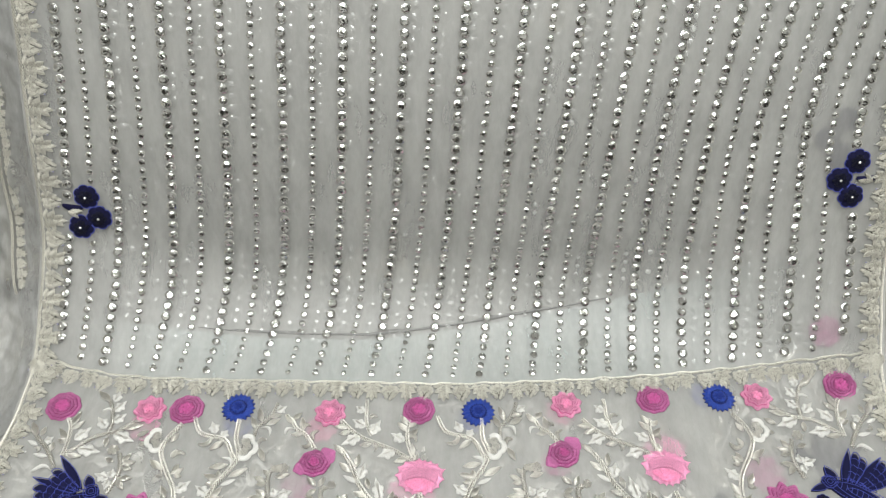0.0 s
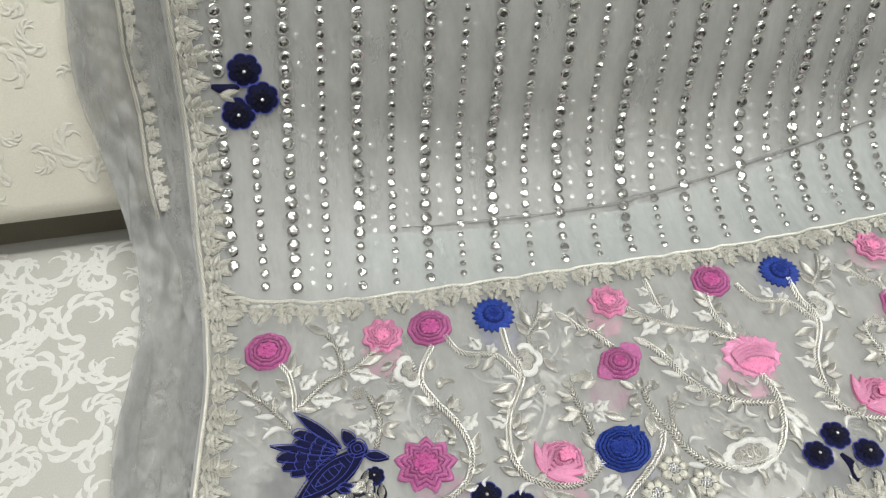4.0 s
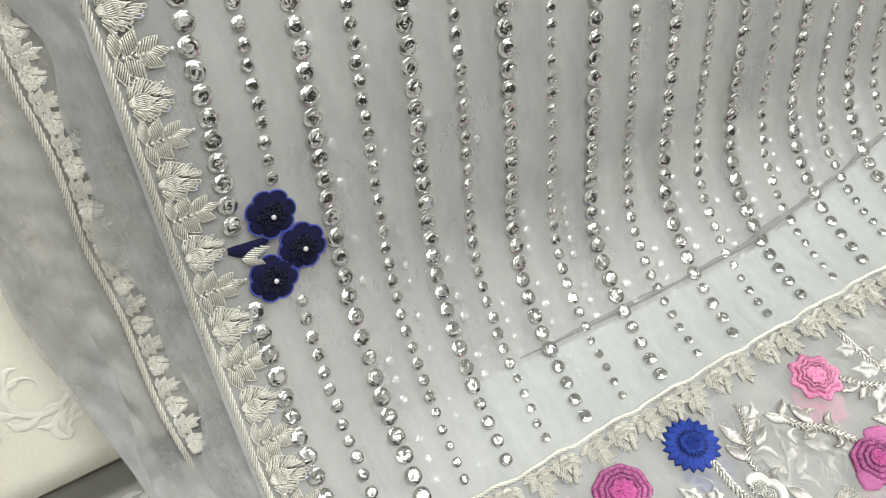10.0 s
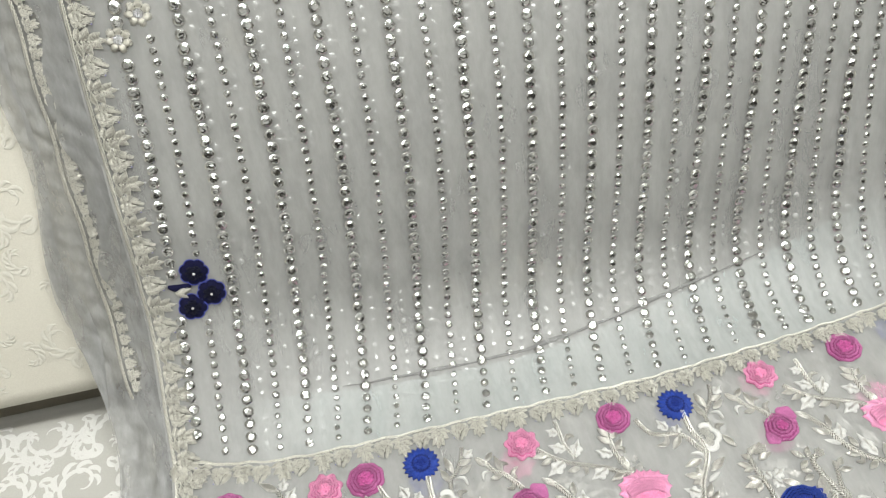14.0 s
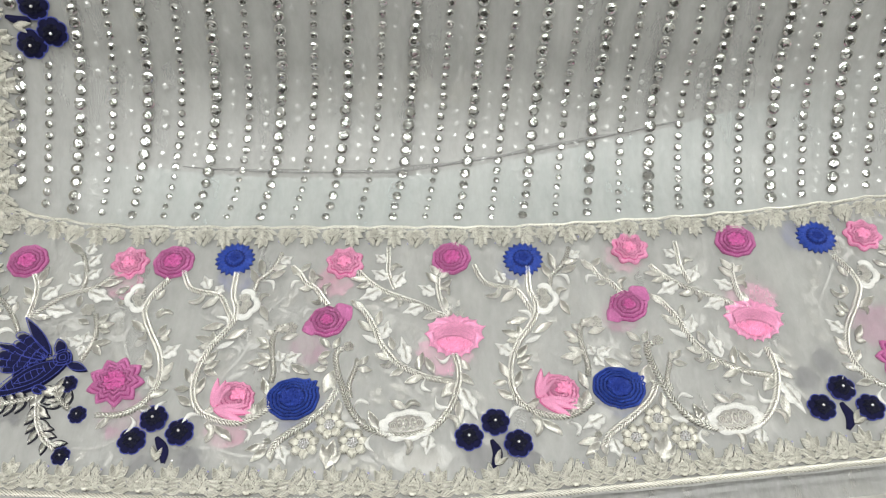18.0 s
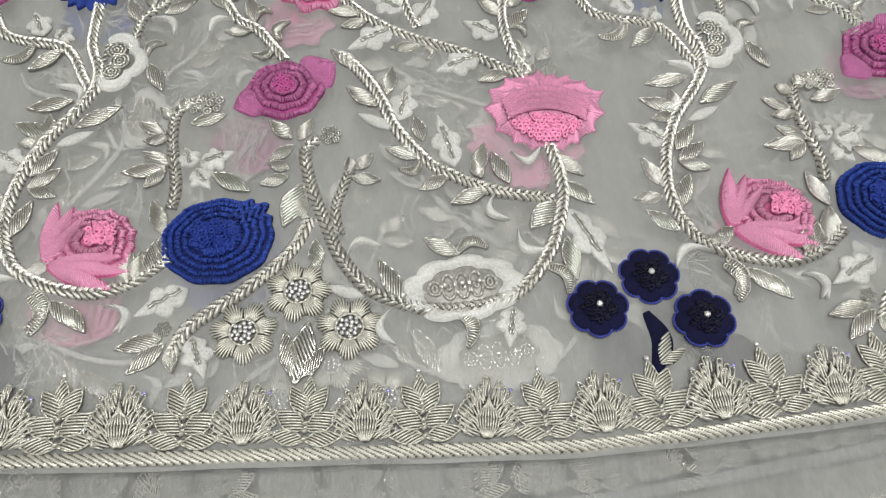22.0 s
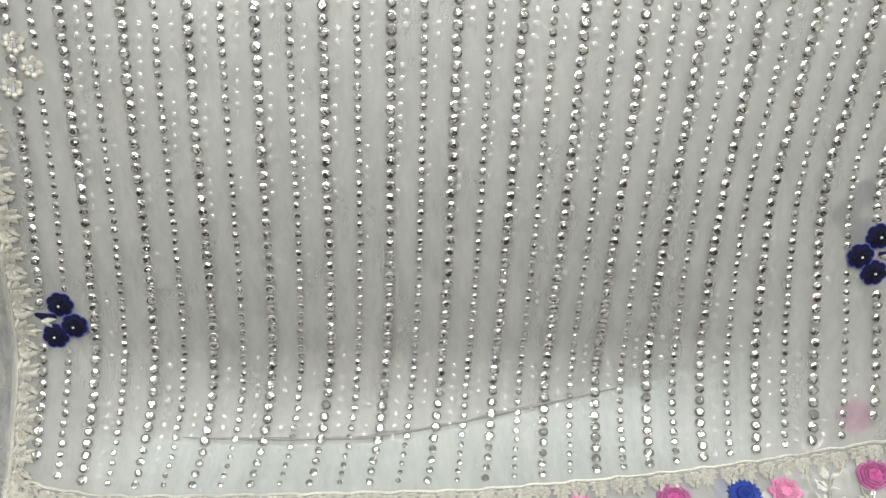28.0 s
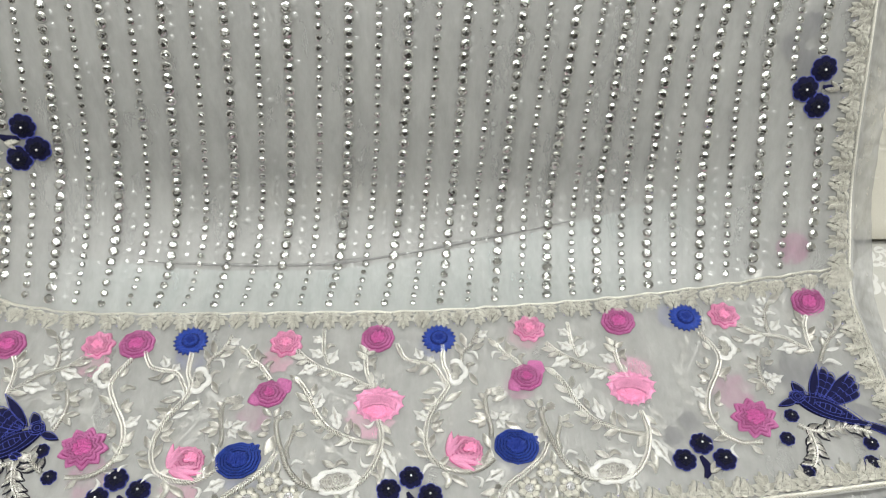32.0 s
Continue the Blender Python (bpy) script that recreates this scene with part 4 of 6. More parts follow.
def ring_of(sh, x, y, r, wire, slot, tall=1.0, count=9):
    """A small looped coil of wire."""
    for i in range(count):
        a, b = 2 * math.pi * i / count, 2 * math.pi * (i + 1.1) / count
        sh.wire((x + r * math.cos(a), y + r * tall * math.sin(a), 0.0010), (x + r * math.cos(b), y + r * tall * math.sin(b), 0.0010), wire, 0.0003, 4, slot)


def wire_flower_mesh():
    """A round flower of eight ribbed petals with a beaded middle."""
    sh = Shape()
    sh.pad(ring_outline(wavy(0.0100, 7, 0.16), 56), 0.0004, 3, slot=2)
    for k in range(7):
        g = 2 * math.pi * k / 7
        for i in range(9):
            u = (i - 4) / 4
            a, b = g + u * 0.30, g + u * 0.40
            e = 0.0108 - 0.0026 * abs(u) ** 2.2
            sh.wire((0.0044 * math.cos(a), 0.0044 * math.sin(a), 0.0010), (e * math.cos(b), e * math.sin(b), 0.0004 - 0.0002 * abs(u)), 0.00034, 0.0013 * (1 - 0.5 * u * u), 4)
    ring_of(sh, 0, 0, 0.0043, 0.0004, 0, 1.0, 16)
    for k in range(18):
        q = 0.0036 * math.sqrt((k + 0.5) / 18)
        sh.bead((q * math.cos(2.4 * k), q * math.sin(2.4 * k), 0.0014), 0.0008, slot=1)
    return sh.mesh("bullion_flower", [BULLION, SEQUIN, WIRE_GAP_SHADE])


def scallop_mesh():
    """A white three-lobed half flower with coiled wire inside, open towards -x."""
    sh = Shape()
    arc, inn = [], []
    for i in range(72):
        g = -1.98 + 3.96 * i / 71
        lobe = abs(math.cos(math.pi * g / 1.32)) ** 0.55
        r = 0.0108 + 0.0034 * lobe
        arc.append((0.001 + r * math.cos(g) * 0.92, r * math.sin(g)))
        r = 0.0066 + 0.0024 * lobe
        inn.append((0.001 + r * math.cos(g) * 0.88, r * math.sin(g)))
    n = len(arc)
    verts, faces = [], []
    rows = ((0, 0), (0.12, 0.0014), (0.45, 0.0018), (0.60, 0.0010), (0.72, 0.0015), (0.9, 0.0013), (1, 0))
    for i, ((a, b), (c, d)) in enumerate(zip(arc, inn)):
        for t, h in rows:
            verts.append(np.array((a + (c - a) * t, b + (d - b) * t, h + (0.0002 if i % 2 and h else 0))))
    m = len(rows)
    for i in range(n - 1):
        for j in range(m - 1):
            faces.append((i * m + j, i * m + j + 1, i * m + j + m + 1, i * m + j + m))
    sh.add(verts, [f[::-1] for f in faces])
    for y in (-0.0052, 0.0, 0.0052):
        ring_of(sh, 0.0036 if y == 0 else 0.0014, y, 0.0034, 0.0005, 1, count=12)
        ring_of(sh, 0.0036 if y == 0 else 0.0014, y, 0.0022, 0.0005, 1)
        ring_of(sh, 0.0036 if y == 0 else 0.0014, y, 0.0010, 0.0005, 1, count=6)
    for k in range(7):
        y = -0.0072 + 0.0024 * k
        sh.wire((-0.0036, y - 0.0006, 0.0008), (-0.0014, y + 0.0006, 0.0010), 0.0005, 0.0004, 4, 1)
    return sh.mesh("white_half_flower", [WHITE, ZARI])


def oval_flower_mesh():
    """A long white scalloped ring with looped wire inside."""
    sh = Shape()
    n = 64
    verts, faces = [], []
    for i in range(n):
        g = 2 * math.pi * i / n
        k = 0.94 + 0.14 * abs(math.cos(4.5 * g)) ** 0.6
        for t, h in ((1.0, 0), (0.92, 0.0013), (0.82, 0.0017), (0.72, 0.0012), (0.64, 0)):
            verts.append(np.array((0.0188 * k * t * math.cos(g), 0.0108 * k * t * math.sin(g), h)))
    for i in range(n):
        for j in range(4):
            a, b = i * 5 + j, ((i + 1) % n) * 5 + j
            faces.append((a, b, b + 1, a + 1))
    sh.add(verts, faces)
    sh.pad([(0.0128 * math.cos(2 * math.pi * i / 32), 0.0072 * math.sin(2 * math.pi * i / 32)) for i in range(32)], 0.0004, 2, slot=2)
    for x in (-0.0088, -0.0044, 0.0, 0.0044, 0.0088):
        ring_of(sh, x, 0.0004, 0.0021, 0.0005, 1, 2.1 if abs(x) < 0.008 else 1.1, 10)
        ring_of(sh, x, 0.0004, 0.0008, 0.0004, 1, 1.8, 6)
    for x in (-0.0055, 0, 0.0055):
        sh.bead((x, 0.0012, 0.0018), 0.0011, slot=1)
    return sh.mesh("white_oval_flower", [WHITE, ZARI, SILVER_FILL_SHADE])


LEAF = [zari_leaf_mesh(1), zari_leaf_mesh(-1)]
WHITE_LEAF, MOONS, WHITE_FLOWER, LOOPS, WIRE_FLOWER, SCALLOP, OVAL = white_leaf_mesh(), {"n": moon_mesh(1), "m": moon_mesh(-1)}, white_flower_mesh(), knot_cluster_mesh(), wire_flower_mesh(), scallop_mesh(), oval_flower_mesh()
SATIN_LEAF, CURL = satin_leaf_mesh(), curl_mesh()


def small(me, x, s, turn=0.0, size=1.0, tall=None, lower=False):
    """One small motif on the upper layer, or pressed flat on the lower one."""
    m = on(x, s, turn, -0.0058 if lower else 0.0004) @ Matrix.Diagonal((size, tall or size, 1, 1))
    return part(("lower_" if lower else "") + me.name.split(".")[0], me, dupatta, m @ Matrix.Diagonal((1, 1, 0.4, 1)) if lower else m)


def vine(points, origin=(0, 0), width=0.0042, lower=False, flip=1):
    """A plaited stem."""
    points = [(origin[0] + flip * x, origin[1] + s) for x, s in points]
    name = "lower_stem" if lower else "stem"
    part(name, stem_mesh(name, points, width * (0.5 if lower else 1.24), DIM if lower else None, -0.0065 if lower else 0.0), dupatta)


def dark_vine(points, count, width=0.0040):
    """A plaited stem with pairs of black-edged leaves."""
    vine(points, width=width)
    pts, way = curve_points(points, 0.001)
    for i in range(count):
        j = int((0.08 + 0.9 * (i + 0.5) / count) * (len(pts) - 1))
        g = math.degrees(math.atan2(way[j][1], way[j][0]))
        for side in (1, -1):
            if rng.random() < 0.95:
                small(DARK_LEAF, *pts[j], g + side * rng.uniform(35, 62), rng.uniform(0.75, 0.95))


def sprout(rows, origin=(0, 0), lower=False, flip=1, rise=None):
    """Leaves along the stems: kind, place in millimetres, direction in degrees and length in millimetres.

    z wire leaf, Z broad wire leaf, w lobed white leaf, W large one, s satin leaf, m and n crescents, c wire curl."""
    for i, (kind, x, s, turn, length) in enumerate(rows):
        x, s = origin[0] + flip * x / 1000, origin[1] + s / 1000
        if flip < 0:
            turn = 180 - turn
            kind = {"m": "n", "n": "m"}.get(kind, kind)
        if rise:
            s += rise(x)
        side = (i + (flip < 0)) % 2
        me, full, wide = {"z": (LEAF[side], 15.2, 0.98), "Z": (LEAF[side], 15.2, 1.3), "w": (WHITE_LEAF, 17.2, 1.0), "W": (WHITE_LEAF, 17.2, 0.85),
                          "s": (SATIN_LEAF, 15.0, 1.0), "m": (MOONS["m"], 14.0, 1.0), "n": (MOONS["n"], 14.0, 1.0), "c": (CURL, 13.5, 1.0)}[kind]
        small(me, x, s, turn, length / full, wide * (0.4 * length / full + 0.6 * (0.92 if full < 17 else 1.0)), lower)


# the plaited vines of one repeat, from its blue flower, and their leaves
S1 = ((0.0035, -0.014), (0.004, -0.036), (0.0085, -0.049), (0.0085, -0.060), (0.002, -0.0725), (-0.006, -0.084), (-0.012, -0.098), (-0.0148, -0.1135), (-0.0135, -0.128), (-0.007, -0.1405), (0.0065, -0.148), (0.0225, -0.151), (0.0365, -0.147), (0.048, -0.138))
S1_LEFT = ((-0.0425, -0.012), (-0.039, -0.0206), (-0.034, -0.029), (-0.025, -0.033), (-0.010, -0.036), (-0.003, -0.042), (0.0025, -0.0525), (0.007, -0.0605))
S1_UP = ((0.0200, -0.0400), (0.0217, -0.031), (0.0235, -0.022), (0.0317, -0.0135), (0.0378, -0.0025), (0.0403, 0.0068))
S2 = ((0.108, -0.012), (0.118, -0.0225), (0.132, -0.0325), (0.147, -0.039), (0.164, -0.046), (0.175, -0.0525), (0.186, -0.058))
S2_UP = ((0.179, -0.011), (0.177, -0.020), (0.1775, -0.033), (0.180, -0.0445), (0.1855, -0.056))
S3 = ((0.1085, -0.045), (0.1147, -0.0507), (0.121, -0.0597), (0.1255, -0.0684), (0.130, -0.080), (0.1366, -0.090), (0.1453, -0.100), (0.156, -0.1064), (0.169, -0.112), (0.191, -0.1165))
S4 = ((0.191, -0.0915), (0.194, -0.1035), (0.1945, -0.115), (0.192, -0.126), (0.1875, -0.138), (0.178, -0.1515), (0.1675, -0.158), (0.151, -0.161), (0.135, -0.159), (0.121, -0.152), (0.110, -0.138), (0.104, -0.1235), (0.0985, -0.1085), (0.0957, -0.0925), (0.1004, -0.0868))
S5 = ((0.099, -0.1227), (0.092, -0.1366), (0.078, -0.150), (0.0666, -0.1584), (0.0574, -0.166), (0.0526, -0.176))
S6 = ((0.110, -0.130), (0.108, -0.1195), (0.1106, -0.1096), (0.113, -0.102))
S7 = ((0.0463, -0.1173), (0.047, -0.1075), (0.045, -0.096), (0.043, -0.084), (0.0436, -0.073), (0.049, -0.0673), (0.052, -0.0665))
S8 = ((0.051, -0.0076), (0.0587, -0.015), (0.0638, -0.0234), (0.072, -0.0287), (0.0787, -0.037), (0.0854, -0.0468))
S9 = ((0.133, 0.0125), (0.1336, 0.002), (0.134, -0.0115), (0.1365, -0.021), (0.1407, -0.031))
S1_LEAVES_UPPER = (("w", -17.7, -30.3, 115, 15.3), ("w", -10.9, -34.4, 59, 9.9), ("c", -20.8, -35.0, -146, 14.5), ("z", -7.8, -38.6, -139, 16.8), ("m", 2.9, -68.3, 132, 14.0), ("z", 1.1, -65.3, -168, 18.7), ("z", -5.1, -83.2, 100, 11.6), ("z", -4.8, -81.8, 161, 16.8), ("z", -6.4, -84.5, -170, 10.8), ("z", 4.1, -78.7, 31, 19.9), ("s", -2.0, -86.9, 25, 15.0), ("w", -12.1, -98.0, 145, 17.7), ("z", -9.0, -101.3, 55, 15.2))
S1_LEAVES_LOWER = (("z", -9.0, -106.5, 36, 14.5), ("z", -9.0, -106.5, -20, 12.5), ("z", -16.5, -118.1, 119, 15.0), ("z", -17.7, -122.6, -175, 11.6), ("z", -12.0, -128.0, 69, 17.0), ("z", -13.6, -137.4, 143, 15.0), ("z", -2.9, -143.0, 21, 9.8), ("m", -3.5, -146.5, -155, 15.7), ("c", 0.0, -152.3, -78, 14.7), ("z", 12.6, -155.5, -47, 14.7), ("n", 29.9, -155.7, -77, 11.3), ("z", 36.3, -148.8, 82, 14.1), ("z", 44.2, -142.7, 89, 14.0))
S1_TOP = (("z", 27.1, -16.2, 107, 17.9), ("z", 22.1, -24.6, 113, 15.5), ("z", 32.4, -19.9, 31, 15.3), ("z", 33.7, -10.3, 13, 12.8), ("w", 40.5, -3.9, 36, 12.1), ("n", 27.0, -23.2, -41, 14.2), ("c", 27.6, -43.1, 41, 9.7), ("z", 29.0, -47.0, -63, 16.2), ("z", -0.3, -141.3, 34, 8.8))
S2_LEAVES = (("z", 117.8, -20.7, 178, 15.9), ("z", 119.1, -25.8, -164, 12.1), ("w", 130.5, -30.0, -151, 23.0), ("z", 141.2, -40.2, -174, 12.6), ("c", 142.4, -40.8, -77, 7.5), ("w", 166.1, -46.4, -158, 20.6), ("z", 178.6, -54.6, -161, 15.0), ("w", 131.5, -2.8, 142, 12.5), ("w", 134.0, -20.6, 147, 17.6), ("c", 137.1, -12.2, 27, 9.6), ("w", 139.3, -29.0, 61, 20.2))
S2_TOP = (("z", 177.2, -16.8, 125, 13.2), ("z", 179.0, -19.4, 42, 10.4), ("z", 177.2, -24.5, 136, 14.9), ("w", 174.4, -35.7, 148, 17.3), ("z", 178.1, -31.5, 46, 14.6), ("c", 179.4, -30.6, -40, 8.6), ("z", 182.9, -54.1, 92, 15.7), ("z", 184.4, -56.6, 52, 6.5))
S8_LEAVES = (("z", 58.6, -13.0, 45, 11.7), ("z", 71.0, -26.2, 101, 17.1), ("c", 71.5, -23.0, 24, 7.3), ("m", 61.4, -24.0, -141, 11.5), ("z", 70.1, -29.9, -176, 11.5), ("c", 82.4, -35.8, 72, 11.0), ("c", 78.8, -38.2, -147, 9.0), ("z", 59.0, -17.5, 131, 14.2))
S3_LEAVES = (("z", 116.2, -51.4, 141, 16.0), ("z", 127.4, -65.4, 80, 14.3), ("z", 123.2, -71.1, 141, 16.1), ("s", 129.6, -82.1, 151, 16.1), ("w", 131.9, -78.1, 75, 18.5), ("z", 141.8, -88.7, 106, 12.8), ("W", 153.7, -100.7, 104, 26.1), ("z", 161.9, -104.6, 76, 14.7), ("z", 164.0, -106.2, 117, 8.8), ("z", 174.5, -109.1, 114, 16.1), ("z", 141.0, -96.1, 164, 14.8), ("c", 140.1, -97.1, -151, 9.2), ("z", 150.8, -105.2, -151, 12.7), ("z", 165.8, -111.3, -156, 15.8), ("m", 168.8, -113.4, -70, 12.7))
S4_LEAVES = (("z", 194.0, -96.8, -46, 13.5), ("z", 195.0, -108.8, -43, 15.2), ("m", 175.8, -94.7, 8, 11.9), ("Z", 191.5, -117.2, -131, 16.2), ("W", 195.9, -120.8, -64, 30.4), ("m", 176.3, -128.6, -40, 14.3), ("z", 193.8, -132.7, -83, 18.2), ("c", 185.4, -145.0, -57, 13.1), ("w", 172.3, -160.1, -99, 16.2), ("c", 151.0, -161.0, -73, 15.1), ("m", 129.6, -160.3, -86, 13.8), ("s", 119.1, -155.1, 161, 14.9), ("n", 112.8, -139.2, 17, 13.0), ("z", 133.3, -157.8, 117, 19.8), ("z", 153.6, -139.3, 152, 14.9), ("c", 153.3, -138.3, 8, 11.1), ("z", 102.2, -144.3, 95, 13.4), ("z", 122.8, -154.6, 117, 8.9))
S5_LEAVES_UPPER = (("z", 90.3, -86.2, 138, 13.0), ("z", 92.8, -87.1, 63, 11.4), ("z", 90.9, -89.7, -145, 11.2), ("z", 89.8, -100.6, 158, 9.2), ("z", 89.6, -103.9, -163, 11.1), ("Z", 95.1, -106.9, -108, 20.3), ("Z", 96.1, -186.9, 80, 22.9), ("z", 95.0, -183.9, 101, 16.7), ("z", 96.9, -184.9, 50, 14.7), ("z", 49.4, -169.0, -166, 16.5), ("z", 50.5, -171.1, -137, 16.2), ("z", 52.2, -172.6, -77, 9.6))
S5_LEAVES_LOWER = (("w", 59.6, -168.3, -70, 16.9), ("w", 56.3, -150.2, -150, 21.0), ("z", 114.0, -102.4, 104, 7.0), ("z", 115.5, -101.4, 49, 9.7), ("z", 114.0, -105.0, -8, 11.3), ("z", 96.2, -122.7, 100, 11.2), ("n", 27.6, -156.6, -56, 12.6), ("z", 8.0, -153.8, -41, 15.6), ("c", 1.7, -149.6, -89, 14.6), ("z", 31.7, -148.5, 76, 13.6), ("z", 41.3, -145.1, 85, 15.3))
S7_LEAVES = (("z", 40.2, -82.6, 154, 12.1), ("z", 41.8, -84.8, -173, 10.1), ("z", 42.5, -75.1, 141, 7.7), ("z", 49.6, -78.3, 17, 14.4), ("z", 44.1, -97.5, 153, 13.6), ("z", 42.1, -98.9, -174, 16.8), ("z", 42.1, -99.4, -132, 10.9), ("z", 60.2, -101.6, -29, 17.5), ("z", 45.0, -128.0, 112, 16.3), ("w", 52.0, -98.2, 111, 10.2), ("w", 55.0, -97.6, 25, 14.4), ("w", 53.0, -99.3, -52, 11.9), ("z", 47.6, -72.0, 110, 7.2))
LEFT_A_UPPER = (("z", -416.0, -25.2, 74, 18.7), ("z", -414.1, -28.6, 46, 14.1), ("w", -408.5, -40.1, 48, 20.8), ("z", -415.8, -39.7, 132, 16.4), ("z", -414.3, -44.0, 159, 11.4), ("z", -383.8, 4.9, 142, 19.9), ("w", -379.7, 4.8, 78, 12.9), ("w", -376.9, -6.7, 53, 16.0), ("w", -374.7, -19.6, 45, 15.3), ("m", -378.6, -10.1, 163, 11.4), ("w", -380.2, -26.0, 133, 17.7), ("z", -362.0, -26.4, 13, 19.5), ("w", -370.9, -32.6, -20, 24.7))
LEFT_A_LOWER = (("z", -376.3, -36.3, -83, 11.8), ("w", -402.2, -50.2, -7, 23.9), ("z", -411.1, -57.4, -4, 15.7), ("z", -446.8, -37.1, 120, 19.4), ("z", -443.6, -36.2, 76, 11.0), ("w", -437.3, -43.7, 42, 10.2), ("s", -443.2, -46.8, 154, 13.2), ("c", -444.8, -49.7, -53, 6.8), ("s", -429.3, -59.0, 170, 15.0), ("z", -428.3, -54.0, 88, 11.3), ("m", -420.1, -74.8, -176, 19.0), ("z", -352.9, -17.9, 26, 10.4))
LEFT_B_UPPER = (("z", -354.0, -64.7, 55, 12.5), ("z", -351.6, -70.2, -10, 9.6), ("z", -352.8, -67.0, 16, 13.0), ("z", -362.0, -64.3, 156, 10.6), ("z", -353.6, -83.4, -49, 13.6), ("z", -352.7, -82.3, 5, 13.5), ("w", -360.9, -81.5, 85, 10.5), ("w", -362.4, -82.6, 160, 15.9), ("w", -361.0, -83.5, -101, 10.5), ("z", -310.8, -41.3, 59, 11.9), ("c", -305.5, -58.3, 16, 12.4), ("z", -306.9, -58.1, 63, 9.8), ("z", -312.2, -72.0, 144, 18.7), ("c", -312.9, -72.8, -128, 7.1), ("z", -301.9, -76.6, 67, 12.5))
LEFT_B_LOWER = (("z", -299.4, -78.2, -3, 8.0), ("z", -300.1, -76.4, 38, 10.6), ("w", -294.4, -95.4, 44, 17.9), ("z", -302.4, -102.2, 115, 15.4), ("z", -300.7, -102.0, -164, 8.3), ("z", -291.4, -112.8, 62, 15.2), ("z", -291.6, -115.7, 34, 8.4), ("z", -295.4, -122.3, 119, 12.5), ("z", -297.1, -130.0, 26, 14.6), ("z", -305.3, -138.4, -12, 15.2), ("n", -311.2, -145.1, -84, 15.6), ("z", -324.9, -147.8, -132, 12.1), ("z", -347.0, -35.2, 33, 12.7), ("z", -342.1, -45.1, 26, 6.6))


def repeat(ox, os, lower=False):
    """The vines and small motifs of one repeat of the border."""
    o = (ox, os)
    for line, width in ((S1, 0.0044), (S1_LEFT, 0.0040), (S1_UP, 0.0034), (S2, 0.0040), (S2_UP, 0.0040), (S3, 0.0044), (S4, 0.0046), (S5, 0.0046), (S6, 0.0036), (S7, 0.0040), (S8, 0.0038), (S9, 0.0036)):
        vine(line, o, width, lower)
    for rows in (S1_LEAVES_UPPER, S1_LEAVES_LOWER, S1_TOP, S2_LEAVES, S2_TOP, S8_LEAVES, S3_LEAVES, S4_LEAVES, S5_LEAVES_UPPER, S5_LEAVES_LOWER, S7_LEAVES):
        sprout(rows, o, lower)
    small(SCALLOP, ox + 0.0130, os - 0.0455, -4, 1.10, lower=lower)
    small(OVAL, ox + 0.1545, os - 0.1525, 7, 1.14, lower=lower)
    for x, s in ((0.0776, -0.1679), (0.1144, -0.1668), (0.0958, -0.1525)):
        small(WIRE_FLOWER, ox + x, os + s, rng.uniform(0, 40), rng.uniform(1.06, 1.14), lower=lower)
    for x, s, k in ((0.0563, -0.0684, 0.95), (0.0510, -0.0690, 0.75), (0.1052, -0.0853, 0.75), (0.0495, -0.1659, 0.5)):
        small(LOOPS, ox + x, os + s, 20 * k, k, lower=lower)


repeat(-0.25, 0.0)
repeat(0.0, 0.006)
repeat(-0.238, -0.024, True)
repeat(0.010, 0.016, True)
bloom("blue_aster", -0.250, 0.0, 0, ghost=(0.002, -0.014))
bloom("blue_aster", 0.0, 0.0, 8, ghost=(-0.004, -0.004))
bloom("blue_aster", 0.257, 0.023, 3, ghost=(-0.010, 0.006))
bloom("magenta_rose", -0.431, -0.002, 0)
bloom("pink_rosette", -0.341, -0.004, 10, ghost=(-0.004, -0.016))
bloom("magenta_rose", -0.303, -0.003, 20)
bloom("pink_rosette", -0.154, -0.004, 30, ghost=(-0.008, -0.014))
bloom("magenta_rose", -0.062, 0.001, 40, 0.97)
bloom("pink_rosette", 0.093, 0.011, 15, ghost=(-0.005, -0.004))
bloom("magenta_rose", 0.186, 0.019, 25, 1.0)
bloom("pink_rosette", 0.298, 0.025, 35)
bloom("magenta_rose", 0.391, 0.040, 5, 1.0, ghost=(-0.010, 0.055))
bloom("magenta_bud_rose", -0.164, -0.062, 0, 1.05, ghost=(-0.014, -0.022))
bloom("magenta_bud_rose", 0.085, -0.047, 12, 1.08, ghost=(-0.006, -0.006))
bloom("pink_lotus", -0.059, -0.075, -2, 1.17, 1.42, ghost=(-0.008, -0.014))
bloom("pink_lotus", 0.186, -0.060, -8, 1.17, 1.42, ghost=(0.002, 0.022))
bloom("blue_rose", -0.185, -0.131, 5, ghost=(0.004, -0.010))
bloom("blue_rose", 0.069, -0.121, -12, 1.0, ghost=(0.002, -0.004))
bloom("pink_tulip", -0.233, -0.132, 0, 1.08, ghost=(-0.004, -0.024))
bloom("pink_tulip", 0.020, -0.125, -8, 1.08, ghost=(-0.003, -0.006))
bloom("magenta_star", -0.327, -0.117, 0, ghost=(0.012, -0.026))
bloom("magenta_star", 0.298, -0.095, 15, ghost=(-0.012, 0.034))


